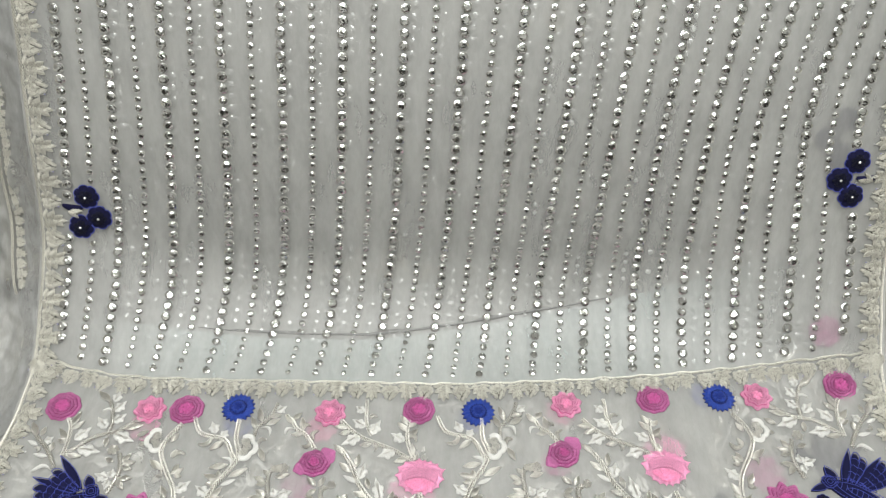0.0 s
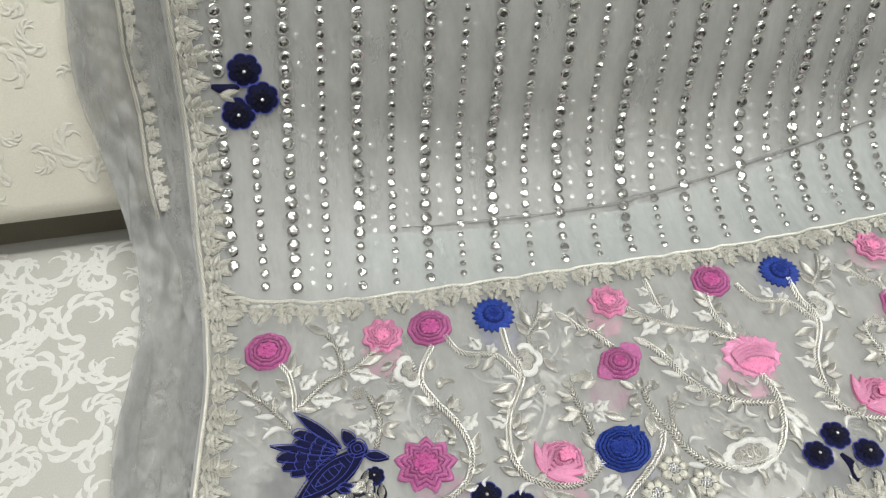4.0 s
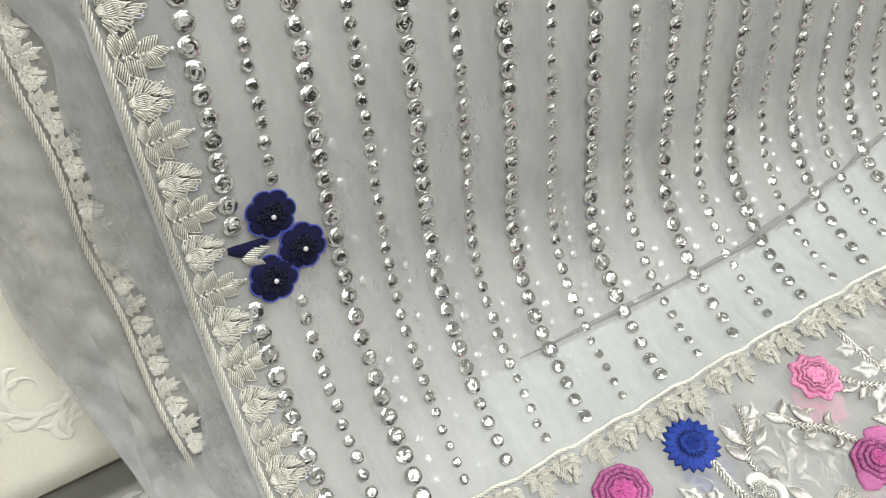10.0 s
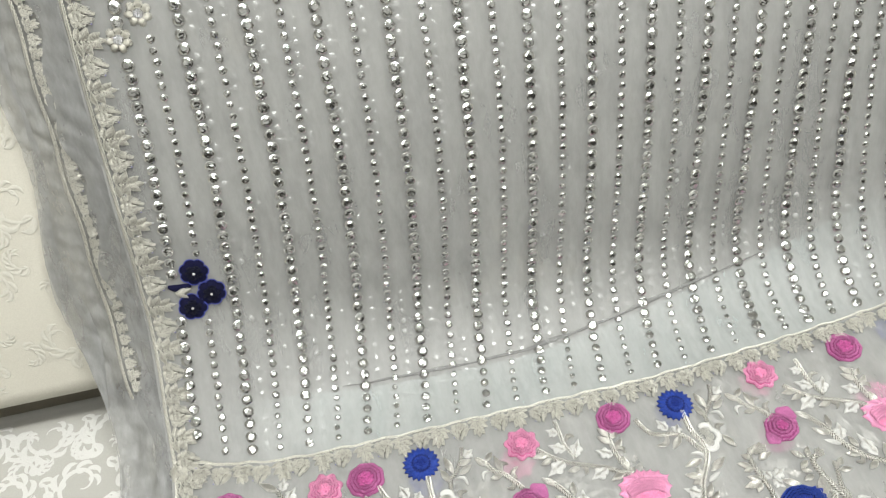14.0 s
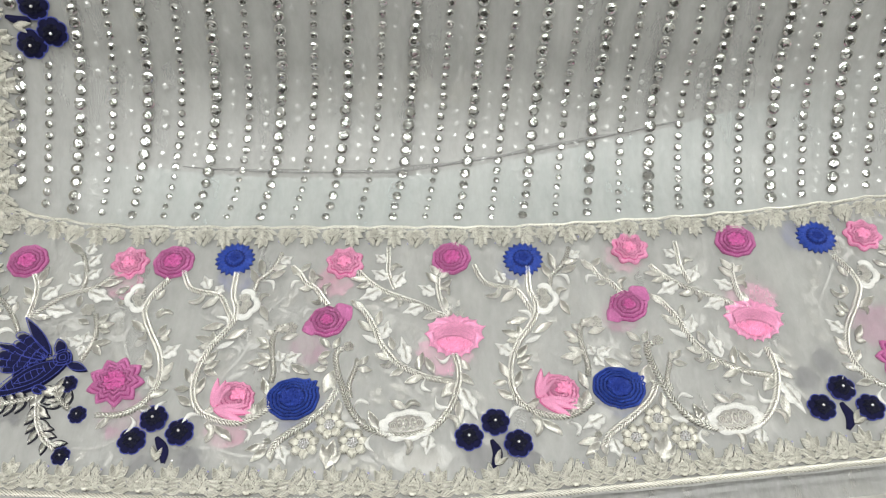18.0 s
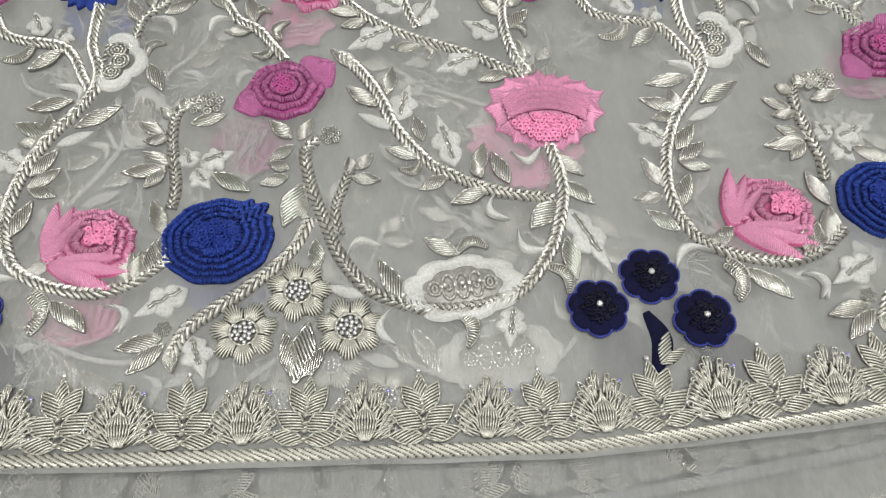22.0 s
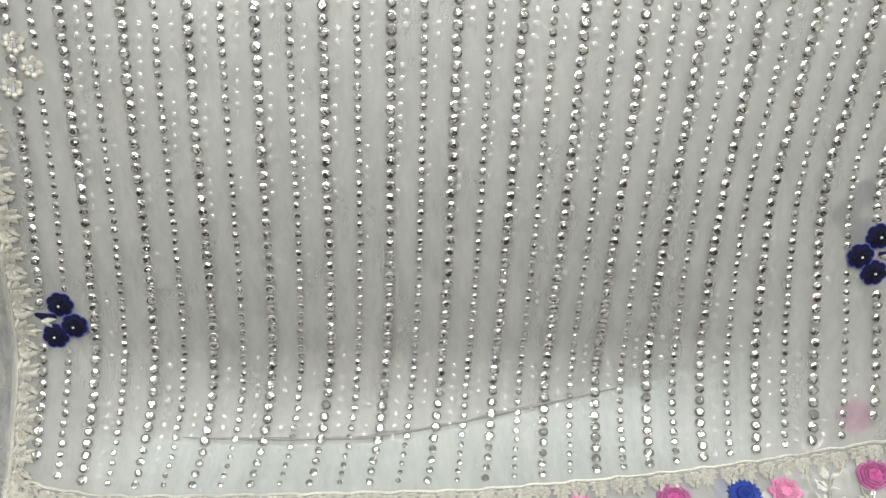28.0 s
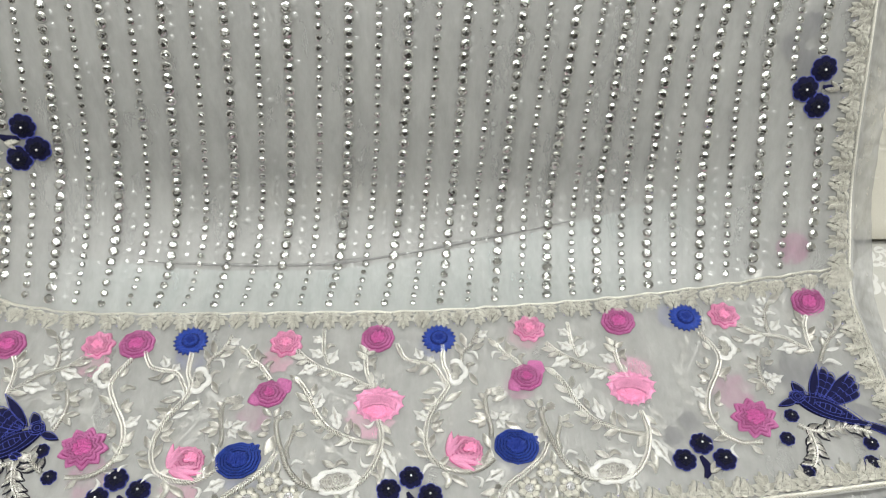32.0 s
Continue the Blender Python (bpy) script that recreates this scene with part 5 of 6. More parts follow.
# ---- navy velvet sprays ----
def floret_meshes():
    disc, edge = Shape(), Shape()
    def fn(g):
        return 0.0108 * (0.83 + 0.17 * abs(math.cos(3.5 * g)) ** 0.5)
    disc.pad(ring_outline(fn, 112), 0.0024, 8, 0.0004, 1.5)
    for i in range(112):
        g, h = 2 * math.pi * i / 112, 2 * math.pi * (i + 0.7) / 112
        a, b = fn(g) * 1.04, fn(h) * (0.97 if i % 2 else 1.0)
        edge.wire((a * math.cos(g), a * math.sin(g), 0.0005), (b * math.cos(h), b * math.sin(h), 0.0008), 0.00036, 0.0002, 4)
    dark = knots_mesh("knotted_centre", 0.0058, 0.0058, NAVY_DARK, 40, 0.0011, lift=0.0032)
    bead = Shape()
    bead.bead((0, 0, 0.0045), 0.0013, 0.7)
    return disc.mesh("velvet_floret", NAVY), edge.mesh("edge_stitch", NAVY_EDGE), dark, bead.mesh("bead", SEQUIN)


FLORET = floret_meshes()


def floret(x, s, size=1.0, ghost=None):
    ob = part("velvet_floret", FLORET[0], dupatta, on(x, s, rng.uniform(0, 40), 0.0006, size), "navy velvet floret with a clear bead")
    part("edge_stitch", FLORET[1], ob, label="blue stitched edge")
    part("knotted_centre", FLORET[2], ob)
    part("bead", FLORET[3], ob, label="clear bead")
    if ghost:
        part("lower_floret", FLORET[0], dupatta, on(x + ghost[0], s + ghost[1], 0, -0.0032, size) @ Matrix.Diagonal((1, 1, 0.4, 1)), "navy floret on the lower layer, dim through the cloth")
    return ob


def spray_leaf_mesh():
    sh = Shape()
    zari_leaf(sh, (0, 0), 0, 0.0140, 0.0046, 0.00042, 0.0010, pitch=0.00095, slant=-30, back=1, edge=False)
    return sh.mesh("bullion_leaf", [BULLION, WIRE_GAP_SHADE])


SPRAY_LEAF = spray_leaf_mesh()


def spray(spots, stalk, leaf_at, leaf_turn, ghost, size=1.0):
    """Three florets on a curved velvet stalk with a small wire leaf."""
    for x, s in spots:
        floret(x, s, size, ghost)
    pts, way = curve_points(stalk, 0.001)
    sh = Shape()
    n = len(pts)
    for h, k in ((0.0, 1.0), (0.0016, 0.6)):
        for i in range(n):
            for sgn in (1, -1):
                q = pts[i] + sgn * k * np.array((-way[i][1], way[i][0])) * 0.0040 * math.sin(math.pi * (0.14 + 0.78 * i / n))
                sh.v.append(np.array((q[0], q[1], h)))
    for i in range(n - 1):
        a, b = 2 * i, 2 * n + 2 * i
        for f in ((b, b + 1, b + 3, b + 2), (a, b, b + 2, a + 2), (a + 1, a + 3, b + 3, b + 1)):
            sh.f.append(f)
            sh.slots.append(0)
    sh.v = list(laid(sh.v))
    part("velvet_stalk", sh.mesh("velvet_stalk", NAVY), dupatta, label="curved navy velvet stalk")
    small(SPRAY_LEAF, *leaf_at, leaf_turn, size)
    small(SPRAY_LEAF, *leaf_at, leaf_turn - 38, 0.85 * size)


spray(((-0.028, -0.150), (-0.048, -0.162), (-0.011, -0.167)), ((-0.031, -0.164), (-0.027, -0.175), (-0.031, -0.187)), (-0.029, -0.184), 70, (0.008, -0.014))
spray(((-0.290, -0.148), (-0.303, -0.166), (-0.268, -0.159)), ((-0.285, -0.163), (-0.278, -0.173), (-0.276, -0.184)), (-0.282, -0.182), 110, (0.010, -0.020))
spray(((0.241, -0.121), (0.222, -0.137), (0.259, -0.137)), ((0.238, -0.133), (0.242, -0.145), (0.237, -0.156)), (0.243, -0.150), 60, (-0.004, 0.026))
spray(((-0.419, 0.228), (-0.409, 0.206), (-0.429, 0.194)), ((-0.446, 0.216), (-0.436, 0.213), (-0.424, 0.215)), (-0.441, 0.210), 5, None, 1.22)
spray(((0.384, 0.279), (0.369, 0.259), (0.384, 0.240)), ((0.408, 0.262), (0.398, 0.258), (0.386, 0.260)), (0.404, 0.256), 175, (-0.018, 0.046), 1.2)


# ---- edge trims ----
def bouquet_trim():
    """A dense cone of bullion wires wrapped in short upright loops."""
    sh, pick = Shape(), random.Random(5)
    # dark pad: painted shade between the loops
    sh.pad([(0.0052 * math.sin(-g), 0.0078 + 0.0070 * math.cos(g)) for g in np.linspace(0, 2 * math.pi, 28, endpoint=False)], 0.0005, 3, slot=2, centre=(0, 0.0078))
    for k in range(9):
        u = (k - 4) / 4
        line = [(0.0010 * u, 0.0008), (0.0030 * u, 0.0040), (0.0036 * u, 0.0072), (0.0027 * u, 0.0104 - 0.0010 * abs(u)), (0.0008 * u, 0.0142 - 0.0034 * abs(u))]
        for a, b in zip(line, line[1:]):
            h = 0.0015 + 0.0006 * (1 - u * u) + pick.uniform(0, 0.0002)
            sh.wire((*a, h), (a[0] + (b[0] - a[0]) * 1.15, a[1] + (b[1] - a[1]) * 1.15, h), 0.00036, 0.0002, 4)
    for tier, count in ((0, 14), (1, 15), (2, 17)):
        for k in range(count):
            u = 2 * (k + pick.uniform(0.3, 0.7)) / count - 1
            side, t = (1 if u > 0 else -1), 1 - abs(u)
            wide = (0.0030, 0.0047, 0.0062)[tier] * math.sin(math.pi * (0.22 + 0.62 * t)) ** 0.8 + 0.0003
            root = np.array((side * wide * (1 - 0.75 * t**3), 0.0010 + (0.0128, 0.0144, 0.0160)[tier] * t)) + np.array((pick.uniform(-0.0004, 0.0004), pick.uniform(-0.0004, 0.0004)))
            lean = math.radians(90 - side * (58 * (1 - t) ** 0.75) + pick.uniform(-16, 16))
            d = np.array((math.cos(lean), math.sin(lean)))
            n = np.array((-d[1], d[0])) * (0.00062, 0.00072, 0.00082)[tier]
            a, b, h = root, root + d * pick.uniform(0.0032, 0.0050), 0.0015 - 0.0003 * tier
            sh.wire((*(a + n * 0.6), h), (*(b + n), h + 0.0002), 0.00036, 0.0005, 4)
            sh.wire((*(a - n * 0.6), h), (*(b - n), h + 0.0002), 0.00036, 0.0005, 4)
            sh.wire((*(b + n), h + 0.0002), (*(b + d * 0.0006), h + 0.0002), 0.00036, 0.0, 4)
            sh.wire((*(b + d * 0.0006), h + 0.0002), (*(b - n), h + 0.0002), 0.00036, 0.0, 4)
            if tier == 2 and k % 5 == 1:
                sh.bead((*(b + d * 0.0008), 0.0014), 0.0007, 0.6, slot=3 if k == 11 else 1)
    return sh.mesh("bouquet_trim", [BULLION, SEQUIN, TRIM_GAP_SHADE, VIOLET_SPARKLE])


def sprig_trim():
    """A small plant of seven ribbed leaves."""
    sh = Shape()
    for g, ln, y, wide in ((90, 0.0084, 0.0118, 0.0032), (122, 0.0100, 0.0086, 0.0046), (58, 0.0100, 0.0086, 0.0046), (150, 0.0104, 0.0046, 0.0052), (30, 0.0104, 0.0046, 0.0052), (171, 0.0106, 0.0016, 0.0040), (9, 0.0106, 0.0016, 0.0040)):
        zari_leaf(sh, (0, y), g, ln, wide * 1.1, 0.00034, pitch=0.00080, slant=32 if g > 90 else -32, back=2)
    for k in range(5):
        sh.wire((-0.0007, 0.0015 + 0.0022 * k, 0.0012), (0.0007, 0.0024 + 0.0022 * k, 0.0012), 0.0006, 0.0004, 4)
    sh.bead((0, 0.0208, 0.0010), 0.0009, 0.5, slot=1)
    return sh.mesh("sprig_trim", [BULLION, SEQUIN, TRIM_GAP_SHADE])


TRIMS = (bouquet_trim(), sprig_trim())
first_trim = set()


def trim_row(points, side, pitch, size, lift=0.0006, lower=False):
    pts, way = curve_points(points, 0.001)
    for i, j in enumerate(range(int(pitch * 400), len(pts), int(pitch * 1000))):
        p, d = pts[j], way[j]
        n = np.array((-d[1], d[0])) * side
        g = math.degrees(math.atan2(n[1], n[0])) - 90 + rng.uniform(-5, 5)
        me = TRIMS[i % 2]
        label = {"bouquet_trim": "fan of champagne bullion wire with loops", "sprig_trim": "sprig of ribbed champagne wire leaves"}[me.name] if me.name not in first_trim else ""
        first_trim.add(me.name)
        part(("lower_" if lower else "") + me.name, me, dupatta, on(*(p + n * 0.0022), g, lift, size * (1.12 if i % 2 else 0.97) * rng.uniform(0.94, 1.05)) @ (Matrix.Diagonal((1, 1, 0.4, 1)) if lower else Matrix()), label)


trim_row(hem, 1, 0.0208, 1.10)
trim_row(inner, -1, 0.0191, 0.94)
trim_row(left_side, -1, 0.0210, 1.08)
trim_row(right_side, 1, 0.0205, 1.12)
low_hem = [(x, hem_s(x) - 0.0165 + 0.011 * float(ease(x, -0.1, 0.15))) for x in np.linspace(-0.50, 0.42, 30)]
part("lower_cord", cord_mesh("lower_cord", low_hem, 0.0042, 0.0018, DIM, -0.0105), dupatta, label="cord of the lower layer, dim through the cloth")
low_side = [(-0.506 + 0.045 * max(0.0, s - 0.19) + 0.0012 * math.sin(s * 70), s) for s in np.linspace(0.075, 0.58, 40)]
part("lower_cord", cord_mesh("lower_cord", low_side, 0.0030, 0.0018, BULLION, lambda run: -0.0008 - 0.0160 * (1 - ease(run, 0.02, 0.06))), dupatta, label="champagne cord of the lower layer along the sheer margin")
trim_row(low_hem, 1, 0.0215, 1.0, -0.0105, True)
trim_row([p for p in low_side if p[1] > 0.125], -1, 0.0118, 0.56, -0.0046, True)
low_seat = [(-0.506 - 0.10 * max(0.0, 0.02 - s), s) for s in np.linspace(-0.20, 0.075, 20)]
trim_row(low_seat, -1, 0.0190, 1.0, -0.0104, True)


# ---- the two ends of the border ----
def dark_leaf_mesh():
    """A pale wire leaf with a black stitched outline."""
    sh = Shape()
    o = [(a - 0.0010, b) for a, b in leaf_outline(0.0165, 0.0082, 10)]
    sh.pad(o, 0.0006, 3, slot=1, centre=(0.0075, 0))
    zari_leaf(sh, (0.0006, 0), 0, 0.0138, 0.0054, lift=0.0010, edge=False)
    return sh.mesh("outlined_leaf", [ZARI, BLACK])


DARK_LEAF = dark_leaf_mesh()
END_VINES = (((-0.4217, -0.0153), (-0.416, -0.0267), (-0.414, -0.0433), (-0.415, -0.0587)),
             ((-0.4154, -0.0585), (-0.4026, -0.0475), (-0.390, -0.037), (-0.3775, -0.0323), (-0.366, -0.0286), (-0.352, -0.0177)),
             ((-0.3768, -0.0327), (-0.3758, -0.0203), (-0.3787, -0.0066), (-0.3843, 0.0056)),
             ((-0.418, -0.0717), (-0.4263, -0.0586), (-0.4354, -0.0472), (-0.4477, -0.0365)),
             ((-0.360, -0.0986), (-0.3573, -0.091), (-0.354, -0.0784), (-0.355, -0.0658), (-0.3588, -0.0544)),
             ((-0.304, -0.020), (-0.3144, -0.036), (-0.318, -0.051), (-0.3107, -0.0683), (-0.298, -0.090), (-0.293, -0.109), (-0.2956, -0.125), (-0.304, -0.137), (-0.318, -0.1446), (-0.3363, -0.1452)))


def right_rise(x):
    """How much higher the mirrored end of the border lies."""
    return 0.024 + 0.16 * max(0.0, x - 0.29)


def border_end(flip, ox, os, lower=False):
    """The vines and leaves round the bird-shaped patch; the other end is its mirror image."""
    rise = right_rise if flip < 0 else None
    for i, line in enumerate(END_VINES):
        if rise:
            line = [(x, s + rise(ox - x)) for x, s in line]
        vine(line, (ox, os), 0.0038 if i < 5 else 0.0044, lower, flip)
    for rows in (LEFT_A_UPPER, LEFT_A_LOWER, LEFT_B_UPPER, LEFT_B_LOWER):
        sprout(rows, (ox, os), lower, flip, rise)
    for me, x, s, turn, size in ((LOOPS, -0.366, -0.051, 0, 1.0), (SCALLOP, -0.3235, -0.0390, 190, 1.05), (MOONS["m"], -0.283, -0.134, 250, 0.9)):
        x = ox + flip * x
        small(me, x, s + os + (rise(x) if rise else 0), turn if flip > 0 else 180 - turn, size, lower=lower)


border_end(1, 0.0, 0.0)
border_end(1, -0.014, -0.024, True)
border_end(-1, -0.037, 0.0)
border_end(-1, -0.049, 0.030, True)


def feather_outline(length, width, n=14):
    """A lobe that widens towards a slanted blunt tip."""
    out = []
    for side in (1, -1):
        for i in range(n):
            t = i / n if side > 0 else 1 - i / n
            w = width / 2 * min(1.0, 0.35 + 1.1 * t) * math.sqrt(max(0.0, 1 - max(0.0, (t - 0.72) / 0.28) ** 2.5))
            out.append((length * (t + (0.03 if side > 0 else -0.03) * (t > 0.7)), side * w))
    return out[::-1]


def applique(pieces, ghost):
    """A flat bird-shaped velvet patch of overlapping lobes with stitched edges and ribs."""
    body = None
    for level, (x0, s0, x1, s1, width, shape) in enumerate(pieces):
        sh, edge = Shape(), Shape()
        a, b = np.array((x0, s0)), np.array((x1, s1))
        ln = float(np.linalg.norm(b - a))
        d = (b - a) / ln
        n = np.array((-d[1], d[0]))
        o = [a + d * p + n * q for p, q in (feather_outline if shape == "feather" else leaf_outline)(ln, width, 14)]
        up = 0.00022 * level
        sh.pad(o, 0.0018, 5, 0.0002, 2, centre=a + (b - a) * 0.5, power=4)
        for p, q in zip(o, o[1:] + o[:1]):
            for k in range(2):
                p2, q2 = p + (q - p) * k / 2, p + (q - p) * (k + 0.85) / 2
                edge.wire((*p2, 0.0011), (*q2, 0.0013), 0.00046, 0.0002, 4)
        if shape in ("body", "disc"):
            for k in (0.36, 0.68):
                mid = [a + (b - a) * 0.5 + (p - a - (b - a) * 0.5) * k for p in o]
                for p, q in zip(mid, mid[1:] + mid[:1]):
                    edge.wire((*p, 0.0019), (*q, 0.0019), 0.00034, 0.0001, 4)
        for k in range(1, int(ln / 0.0085) if shape == "feather" else int(ln * 0.68 / 0.0050) if shape == "body" else 0):
            c, w = (a + d * 0.0085 * k, 0.46 * width) if shape == "feather" else (a + d * (0.18 * ln + 0.0050 * k), 0.16 * width)
            bow = d * (0.0018 if shape == "feather" else 0.0004)
            edge.wire((*(c + n * w), 0.0019), (*(c + bow), 0.0020), 0.00032, 0.0001, 4)
            edge.wire((*(c - n * w), 0.0019), (*(c + bow), 0.0020), 0.00032, 0.0001, 4)
        sh.v = [np.array((v[0], v[1], v[2] + (up if v[2] > 0.0002 else 0))) for v in sh.v]
        edge.v = [np.array((v[0], v[1], v[2] + up)) for v in edge.v]
        low = laid([(v[0] + ghost[0], v[1] + ghost[1], v[2] * 0.3 - 0.0056) for v in sh.v])
        part("lower_lobe", mesh_of("lower_lobe", low, sh.f, PATCH), dupatta)
        me = mesh_of("navy_applique" if body is None else "patch_lobe", laid(sh.v), sh.f, PATCH)
        ob = part(me.name.split(".")[0], me, body or dupatta, label="" if body else "winged navy velvet patch with a blue stitched edge")
        body = body or ob
        part("edge_stitch", mesh_of("edge_stitch", laid(edge.v), edge.f, NAVY_EDGE), body, label="blue stitched edge")


LEFT_PATCH = ((-0.482, -0.164, -0.402, -0.118, 0.010, "leaf"),
              (-0.396, -0.106, -0.4115, -0.1108, 0.0085, "feather"), (-0.393, -0.104, -0.4222, -0.1058, 0.0088, "feather"), (-0.391, -0.102, -0.4280, -0.1000, 0.0088, "feather"), (-0.390, -0.100, -0.4312, -0.0918, 0.0088, "feather"), (-0.388, -0.098, -0.4344, -0.0827, 0.0080, "leaf"),
              (-0.389, -0.098, -0.4140, -0.0880, 0.0078, "feather"), (-0.388, -0.096, -0.4180, -0.0815, 0.0080, "feather"), (-0.386, -0.095, -0.4178, -0.0735, 0.0080, "feather"), (-0.384, -0.094, -0.4149, -0.0595, 0.0082, "leaf"),
              (-0.375, -0.0945, -0.3818, -0.0800, 0.0095, "leaf"), (-0.369, -0.1020, -0.3515, -0.1078, 0.0070, "leaf"), (-0.3895, -0.1225, -0.3790, -0.1245, 0.0045, "leaf"), (-0.3900, -0.1245, -0.3815, -0.1285, 0.0045, "leaf"),
              (-0.366, -0.0955, -0.4240, -0.1330, 0.0215, "body"), (-0.3798, -0.0935, -0.3655, -0.1022, 0.0150, "disc"))
RIGHT_PATCH = ((0.468, -0.134, 0.385, -0.094, 0.010, "leaf"),
               (0.372, -0.084, 0.4095, -0.0680, 0.0088, "feather"), (0.370, -0.082, 0.4120, -0.0590, 0.0088, "feather"), (0.369, -0.081, 0.4110, -0.0500, 0.0088, "feather"), (0.368, -0.080, 0.4060, -0.0450, 0.0080, "leaf"),
               (0.364, -0.080, 0.3900, -0.0460, 0.0085, "feather"), (0.362, -0.079, 0.3840, -0.0395, 0.0085, "feather"), (0.358, -0.078, 0.3760, -0.0360, 0.0085, "leaf"),
               (0.353, -0.0740, 0.3450, -0.0560, 0.0100, "leaf"), (0.345, -0.0760, 0.3240, -0.0830, 0.0070, "leaf"), (0.338, -0.0690, 0.4060, -0.1060, 0.0215, "body"), (0.3370, -0.0725, 0.3530, -0.0750, 0.0140, "disc"))
applique(LEFT_PATCH, (-0.016, -0.022))
applique(RIGHT_PATCH, (-0.018, 0.030))
for line, count in ((((-0.372, -0.121), (-0.391, -0.131), (-0.412, -0.136), (-0.432, -0.141), (-0.446, -0.143)), 9), (((-0.385, -0.131), (-0.380, -0.150), (-0.371, -0.164), (-0.360, -0.172)), 7), (((-0.358, -0.140), (-0.368, -0.132), (-0.374, -0.122)), 5),
                    (((0.337, -0.103), (0.356, -0.110), (0.385, -0.106), (0.404, -0.112)), 7), (((0.346, -0.109), (0.346, -0.130), (0.338, -0.146)), 5)):
    dark_vine(line, count)
for x, s in ((-0.364, -0.119), (-0.350, -0.145), (-0.436, -0.151), (-0.354, -0.178), (0.334, -0.093), (0.323, -0.117), (0.331, -0.151), (0.400, -0.123), (0.394, -0.142)):
    floret(x, s, 0.66)


# ---- folded margin, pale strip and dark line by the field ----
def crease_s(x):
    return 0.0935 + 0.22 * np.maximum(x + 0.12, 0) ** 1.15 + 0.03 * np.maximum(-x - 0.2, 0)


def band_place(x, t, lo, hi, lift):
    p, _, _, w = basis(x, lo(x) + (hi(x) - lo(x)) * t)
    return p + w * lift


def margin_place(x01, s, left, right, depth):
    x = left(s) + (right(s) - left(s)) * x01
    p, _, _, w = basis(x, s)
    return p + w * (depth + 0.7 * wrinkle(x + 0.3, s))[..., None]


for left, right, depth in ((lambda s: -0.535 + 0.008 * np.sin(s * 21) + 0.02 * ease(s, 0.25, 0.5), lambda s: -0.524 + 0.004 * np.sin(s * 37 + 1) + 0.02 * ease(s, 0.25, 0.5), -0.0040),
                           (lambda s: -0.494 + 0.045 * np.maximum(s - 0.22, 0) + 0.004 * np.sin(s * 44) + 0.003 * np.sin(s * 97), lambda s: side_left(s) - 0.0015, -0.0032)):
    part("folded_edge", grid_mesh("folded_edge", np.linspace(0, 1, 14), np.linspace(-0.20, 0.60, 260), lambda a, b: margin_place(a, b, left, right, depth), LOWER), dupatta, label="doubled fold along the sheer margin")
half = np.linspace(0, 1, 12)
# extra pale sheet that tints the cloth between cord and crease
part("folded_band", grid_mesh("folded_band", np.linspace(-0.455, 0.40, 110), half, lambda x, t: band_place(x, t, lambda q: rope_s(q) - 0.004, lambda q: rope_s(q) - 0.003 + np.maximum(crease_s(q) - rope_s(q), 0.02), -0.0030), PALE), dupatta, label="pale folded strip under the field")
# the dark line is a separate strip of darker sheer on the cloth
part("crease", grid_mesh("crease", np.linspace(-0.31, 0.15, 90), np.linspace(0, 1, 6), lambda x, t: band_place(x, t, crease_s, lambda q: crease_s(q) + 0.0002 + (0.0036 + 0.0012 * np.sin(q * 47) + 0.0008 * np.sin(q * 113)) * np.sin(np.pi * np.clip((q + 0.31) / 0.46, 0, 1)) ** 0.4, (0.0014 + 0.0014 * np.sin(np.pi * t))[..., None]), CREASE_DARK), dupatta, label="thin grey fold line")


def loose_threads():
    """Fine thread tails on the back of the embroidery, dim through the cloth."""
    pick = random.Random(31)
    verts, faces = [], []
    for k in range(560):
        x, s, g = pick.uniform(-0.455, 0.42) if k < 430 else pick.uniform(-0.518, -0.484), 0.0, pick.uniform(0, 2 * math.pi)
        s = pick.uniform(float(hem_s(x)) + 0.030, float(rope_s(x)) - 0.020) if k < 430 else pick.uniform(-0.18, 0.04)
        for _ in range(pick.randrange(4, 9)):
            p, h, bend = np.array((x + pick.uniform(-0.004, 0.004), s + pick.uniform(-0.004, 0.004))), g + pick.uniform(-0.6, 0.6), pick.uniform(-0.25, 0.25)
            n0, steps = len(verts), pick.randrange(5, 11)
            for i in range(steps):
                q = np.array((-math.sin(h), math.cos(h))) * 0.00019
                deep = -0.0026 if k < 430 else -0.0092
                verts += [(*(p + q), deep), (*(p - q), deep)]
                p = p + 0.0026 * np.array((math.cos(h), math.sin(h)))
                h += bend + pick.uniform(-0.2, 0.2)
            faces += [(n0 + 2 * i, n0 + 2 * i + 1, n0 + 2 * i + 3, n0 + 2 * i + 2) for i in range(steps - 1)]
    return mesh_of("loose_threads", laid(verts), faces, DIM)


for x, s in ((-0.400, 0.470), (-0.421, 0.450), (-0.412, 0.490)):
    small(WIRE_FLOWER, x, s, 30, 1.06)
part("loose_threads", loose_threads(), dupatta, label="loose white thread tails behind the embroidery", kind="stuff")


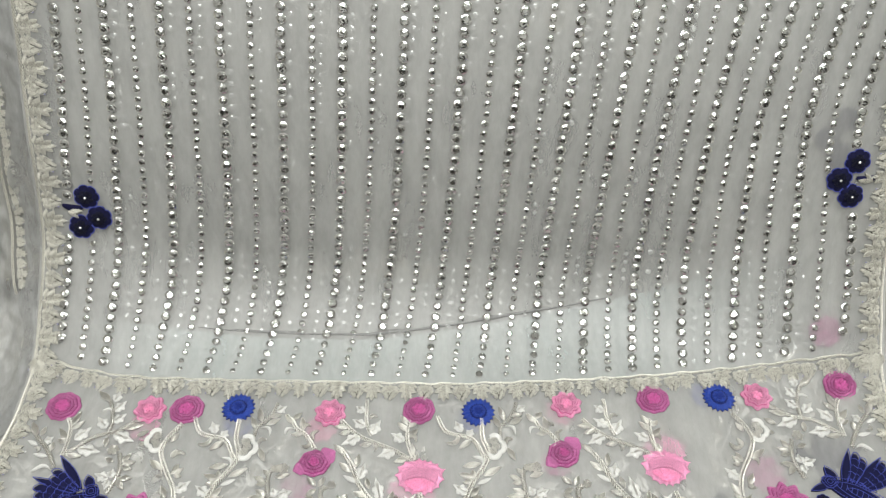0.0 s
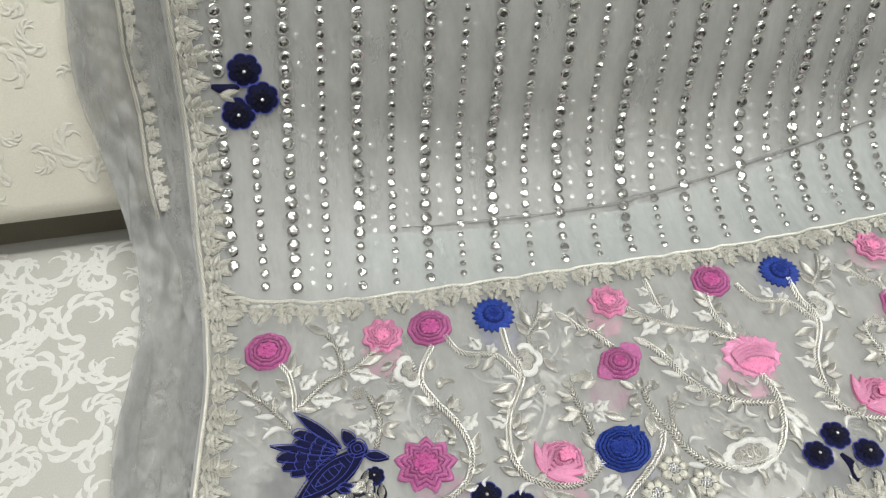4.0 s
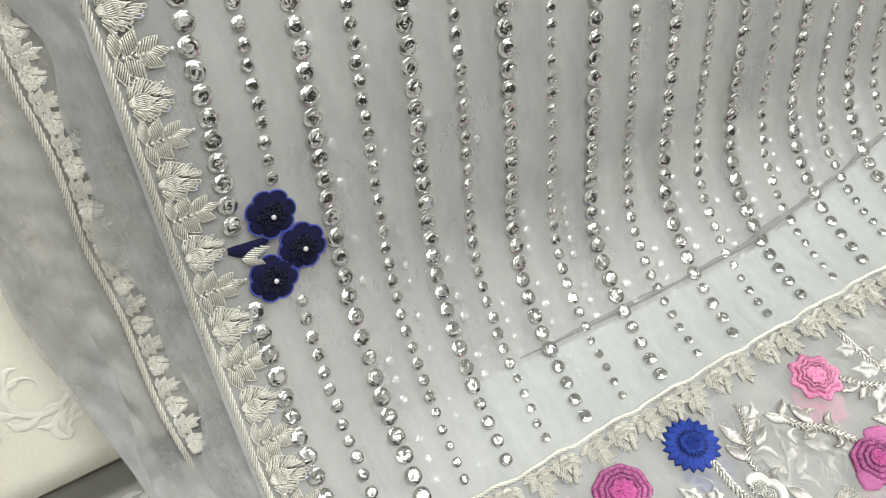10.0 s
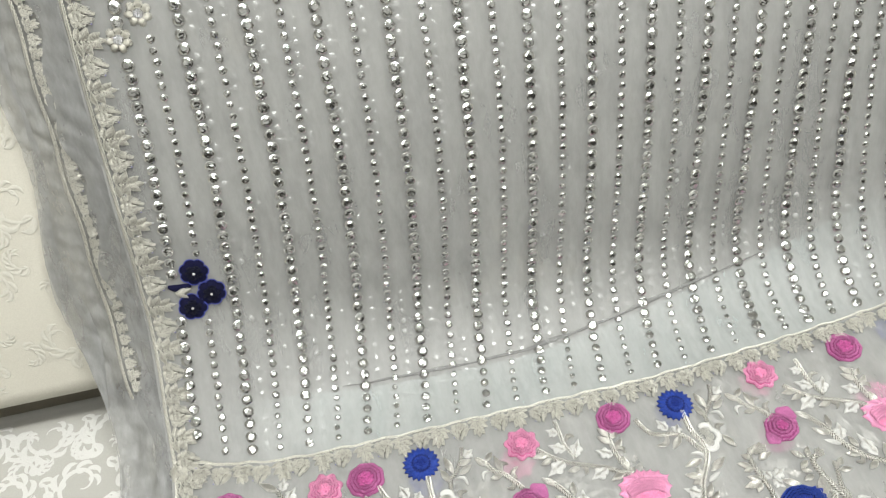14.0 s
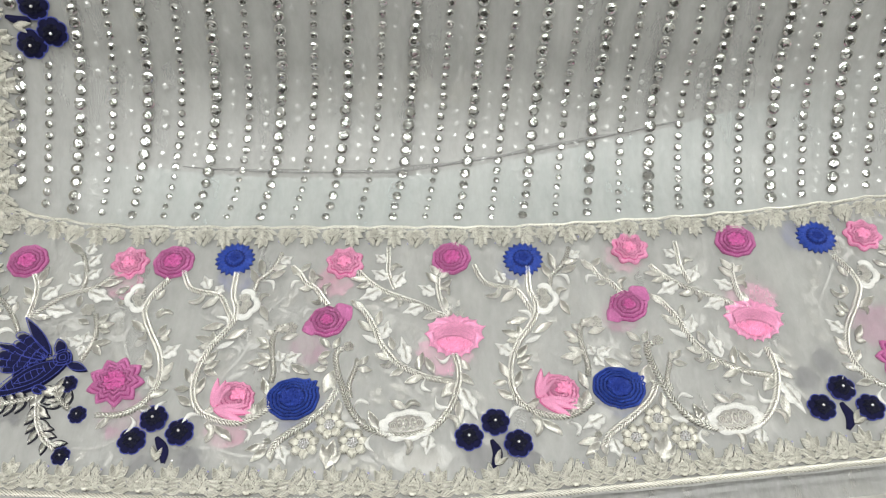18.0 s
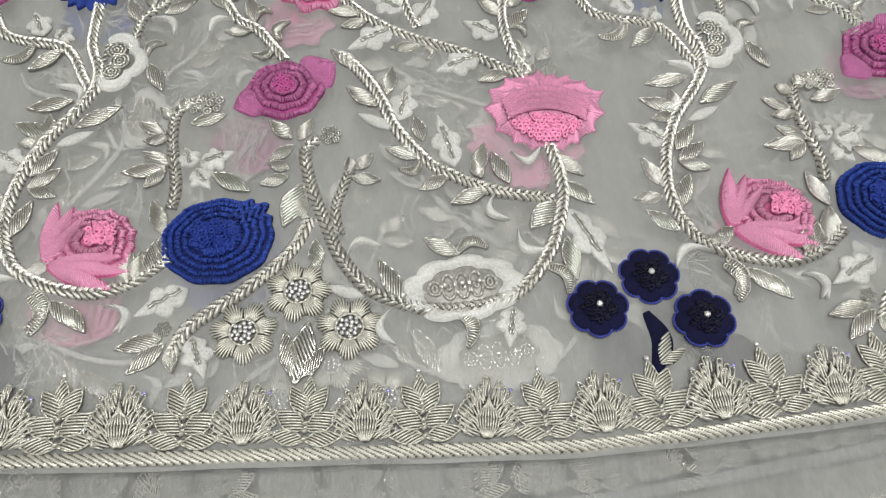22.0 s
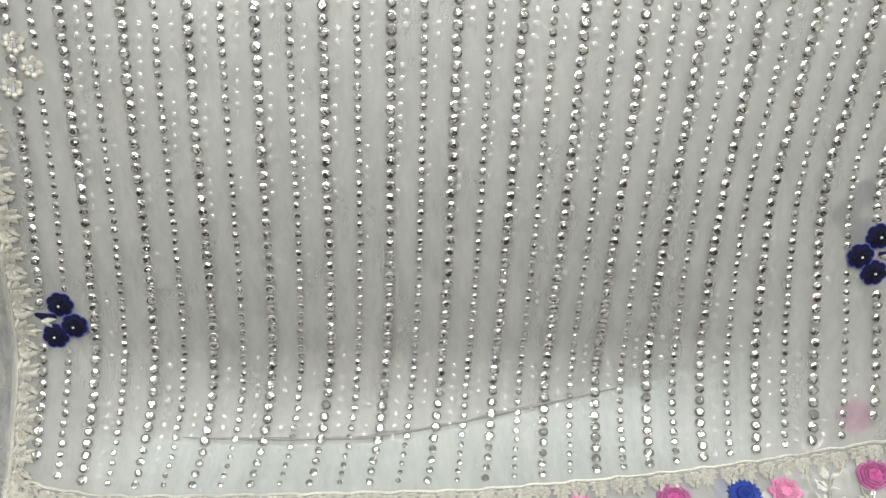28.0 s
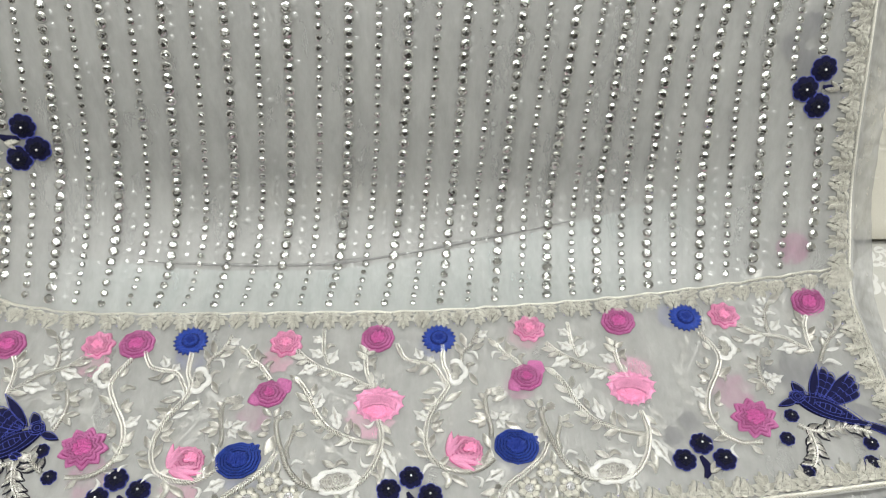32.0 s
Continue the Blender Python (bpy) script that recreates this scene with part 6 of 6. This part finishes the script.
# ---- brocade on the sofa ----
def ribbon(sh, points, width, tip=0.1):
    pts, way = curve_points(points, 0.0019)
    n = len(pts)
    if n < 3:
        return
    t = np.linspace(0, 1, n)
    w = width * (tip + (1 - tip) * np.sin(np.pi * np.minimum(1, t * 1.05)) ** 0.7) / 2
    q = np.stack([-way[:, 1], way[:, 0]], 1) * w[:, None]
    verts = np.zeros((n, 3, 3))
    verts[:, 0, :2], verts[:, 1, :2], verts[:, 2, :2] = pts + q, pts, pts - q
    verts[:, 1, 2] = 0.0005
    faces = []
    for i in range(n - 1):
        a = 3 * i
        faces += [(a + 3, a + 4, a + 1, a), (a + 4, a + 5, a + 2, a + 1)]
    sh.add(list(verts.reshape(-1, 3)), faces)


def scroll_tile(sh, ox, oy, flip, size=1.0):
    """One curling branch: a spiral with split leaves along its outside."""
    k, turn = (1 if flip else -1), rng.uniform(0, 2 * math.pi)
    def at(x, y):
        x, y = x * math.cos(turn) - y * math.sin(turn), x * math.sin(turn) + y * math.cos(turn)
        return (ox + k * x * size, oy + y * size)
    def spiral(cx, cy, r, start, sweep, wide, leaf):
        line = []
        for i in range(20):
            a, q = sweep * i / 19, r * (1 - 0.80 * i / 19)
            line.append((cx + q * math.cos(start + a), cy + q * math.sin(start + a)))
        ribbon(sh, [at(*p) for p in line], wide * size, 0.25)
        for i in range(0, 14, 2):
            p, q = np.array(line[i]), np.array(line[i + 1])
            d = (q - p) / np.linalg.norm(q - p)
            n, ln = np.array((d[1], -d[0])), leaf * (1 - 0.03 * i)
            ribbon(sh, [at(*p), at(*(p + d * ln * 0.30 + n * ln * 0.42)), at(*(p + d * ln * 0.85 + n * ln * 0.55)), at(*(p + d * ln * 1.25 + n * ln * 0.25))], 0.42 * ln * size, 0.12)
            if i % 4 == 0:
                ribbon(sh, [at(*p), at(*(p + d * ln * 0.35 - n * ln * 0.20)), at(*(p + d * ln * 0.75 - n * ln * 0.12))], 0.26 * ln * size, 0.12)
    spiral(0.002, 0.004, 0.021, 2.4, 6.4, 0.0040, 0.0150)
    spiral(-0.027, -0.020, 0.012, -0.6, 5.4, 0.0030, 0.0100)
    spiral(0.028, -0.023, 0.011, 0.9, 5.0, 0.0028, 0.0090)


def seat_top(v):
    v = np.array(v)
    return seat_place(v[:, 0], 0.20 - v[:, 1]) + np.stack([0 * v[:, 0], 0 * v[:, 0], v[:, 2] + 0.0003], 1)


def back_front(v):
    v = np.array(v)
    z = v[:, 1]
    y = 0.150 + 0.36 * (z - 0.02) + 0.002 * np.sin(v[:, 0] * 14) * np.sin(z * 17)
    return np.stack([v[:, 0], y, z], 1) + np.array((0, -0.94, 0.34)) * (v[:, 2:3] + 0.0006)


scrolls, faint = Shape(), Shape()
for i in range(-14, 12):
    for j in range(-7, 4):
        x, y = i * 0.061 + (0.030 if j % 2 else 0), j * 0.054 + 0.02
        if -0.38 < x < 0.40 or x < -0.86 or y < -0.34 or y > 0.14:
            continue
        scroll_tile(scrolls, x, y, (i + j) % 2 == 0, 1.16)
    for j in range(0, 8):
        x, z = i * 0.080 + (0.040 if j % 2 else 0), 0.08 + j * 0.068
        if -0.47 < x < 0.43 or abs(x) > 0.80:
            continue
        scroll_tile(faint, x, z, (i + j) % 2 == 0, 1.0)
scrolls.v, faint.v = list(seat_top(scrolls.v)), list(back_front(faint.v))
part("brocade_scroll", scrolls.mesh("brocade_scroll", SCROLL), sofa, SHIFT, "white satin leaf scrolls woven into the seat", "stuff")
part("woven_scroll", faint.mesh("woven_scroll", WOVEN), sofa, SHIFT, "faint cream leaf scrolls woven into the back", "stuff")
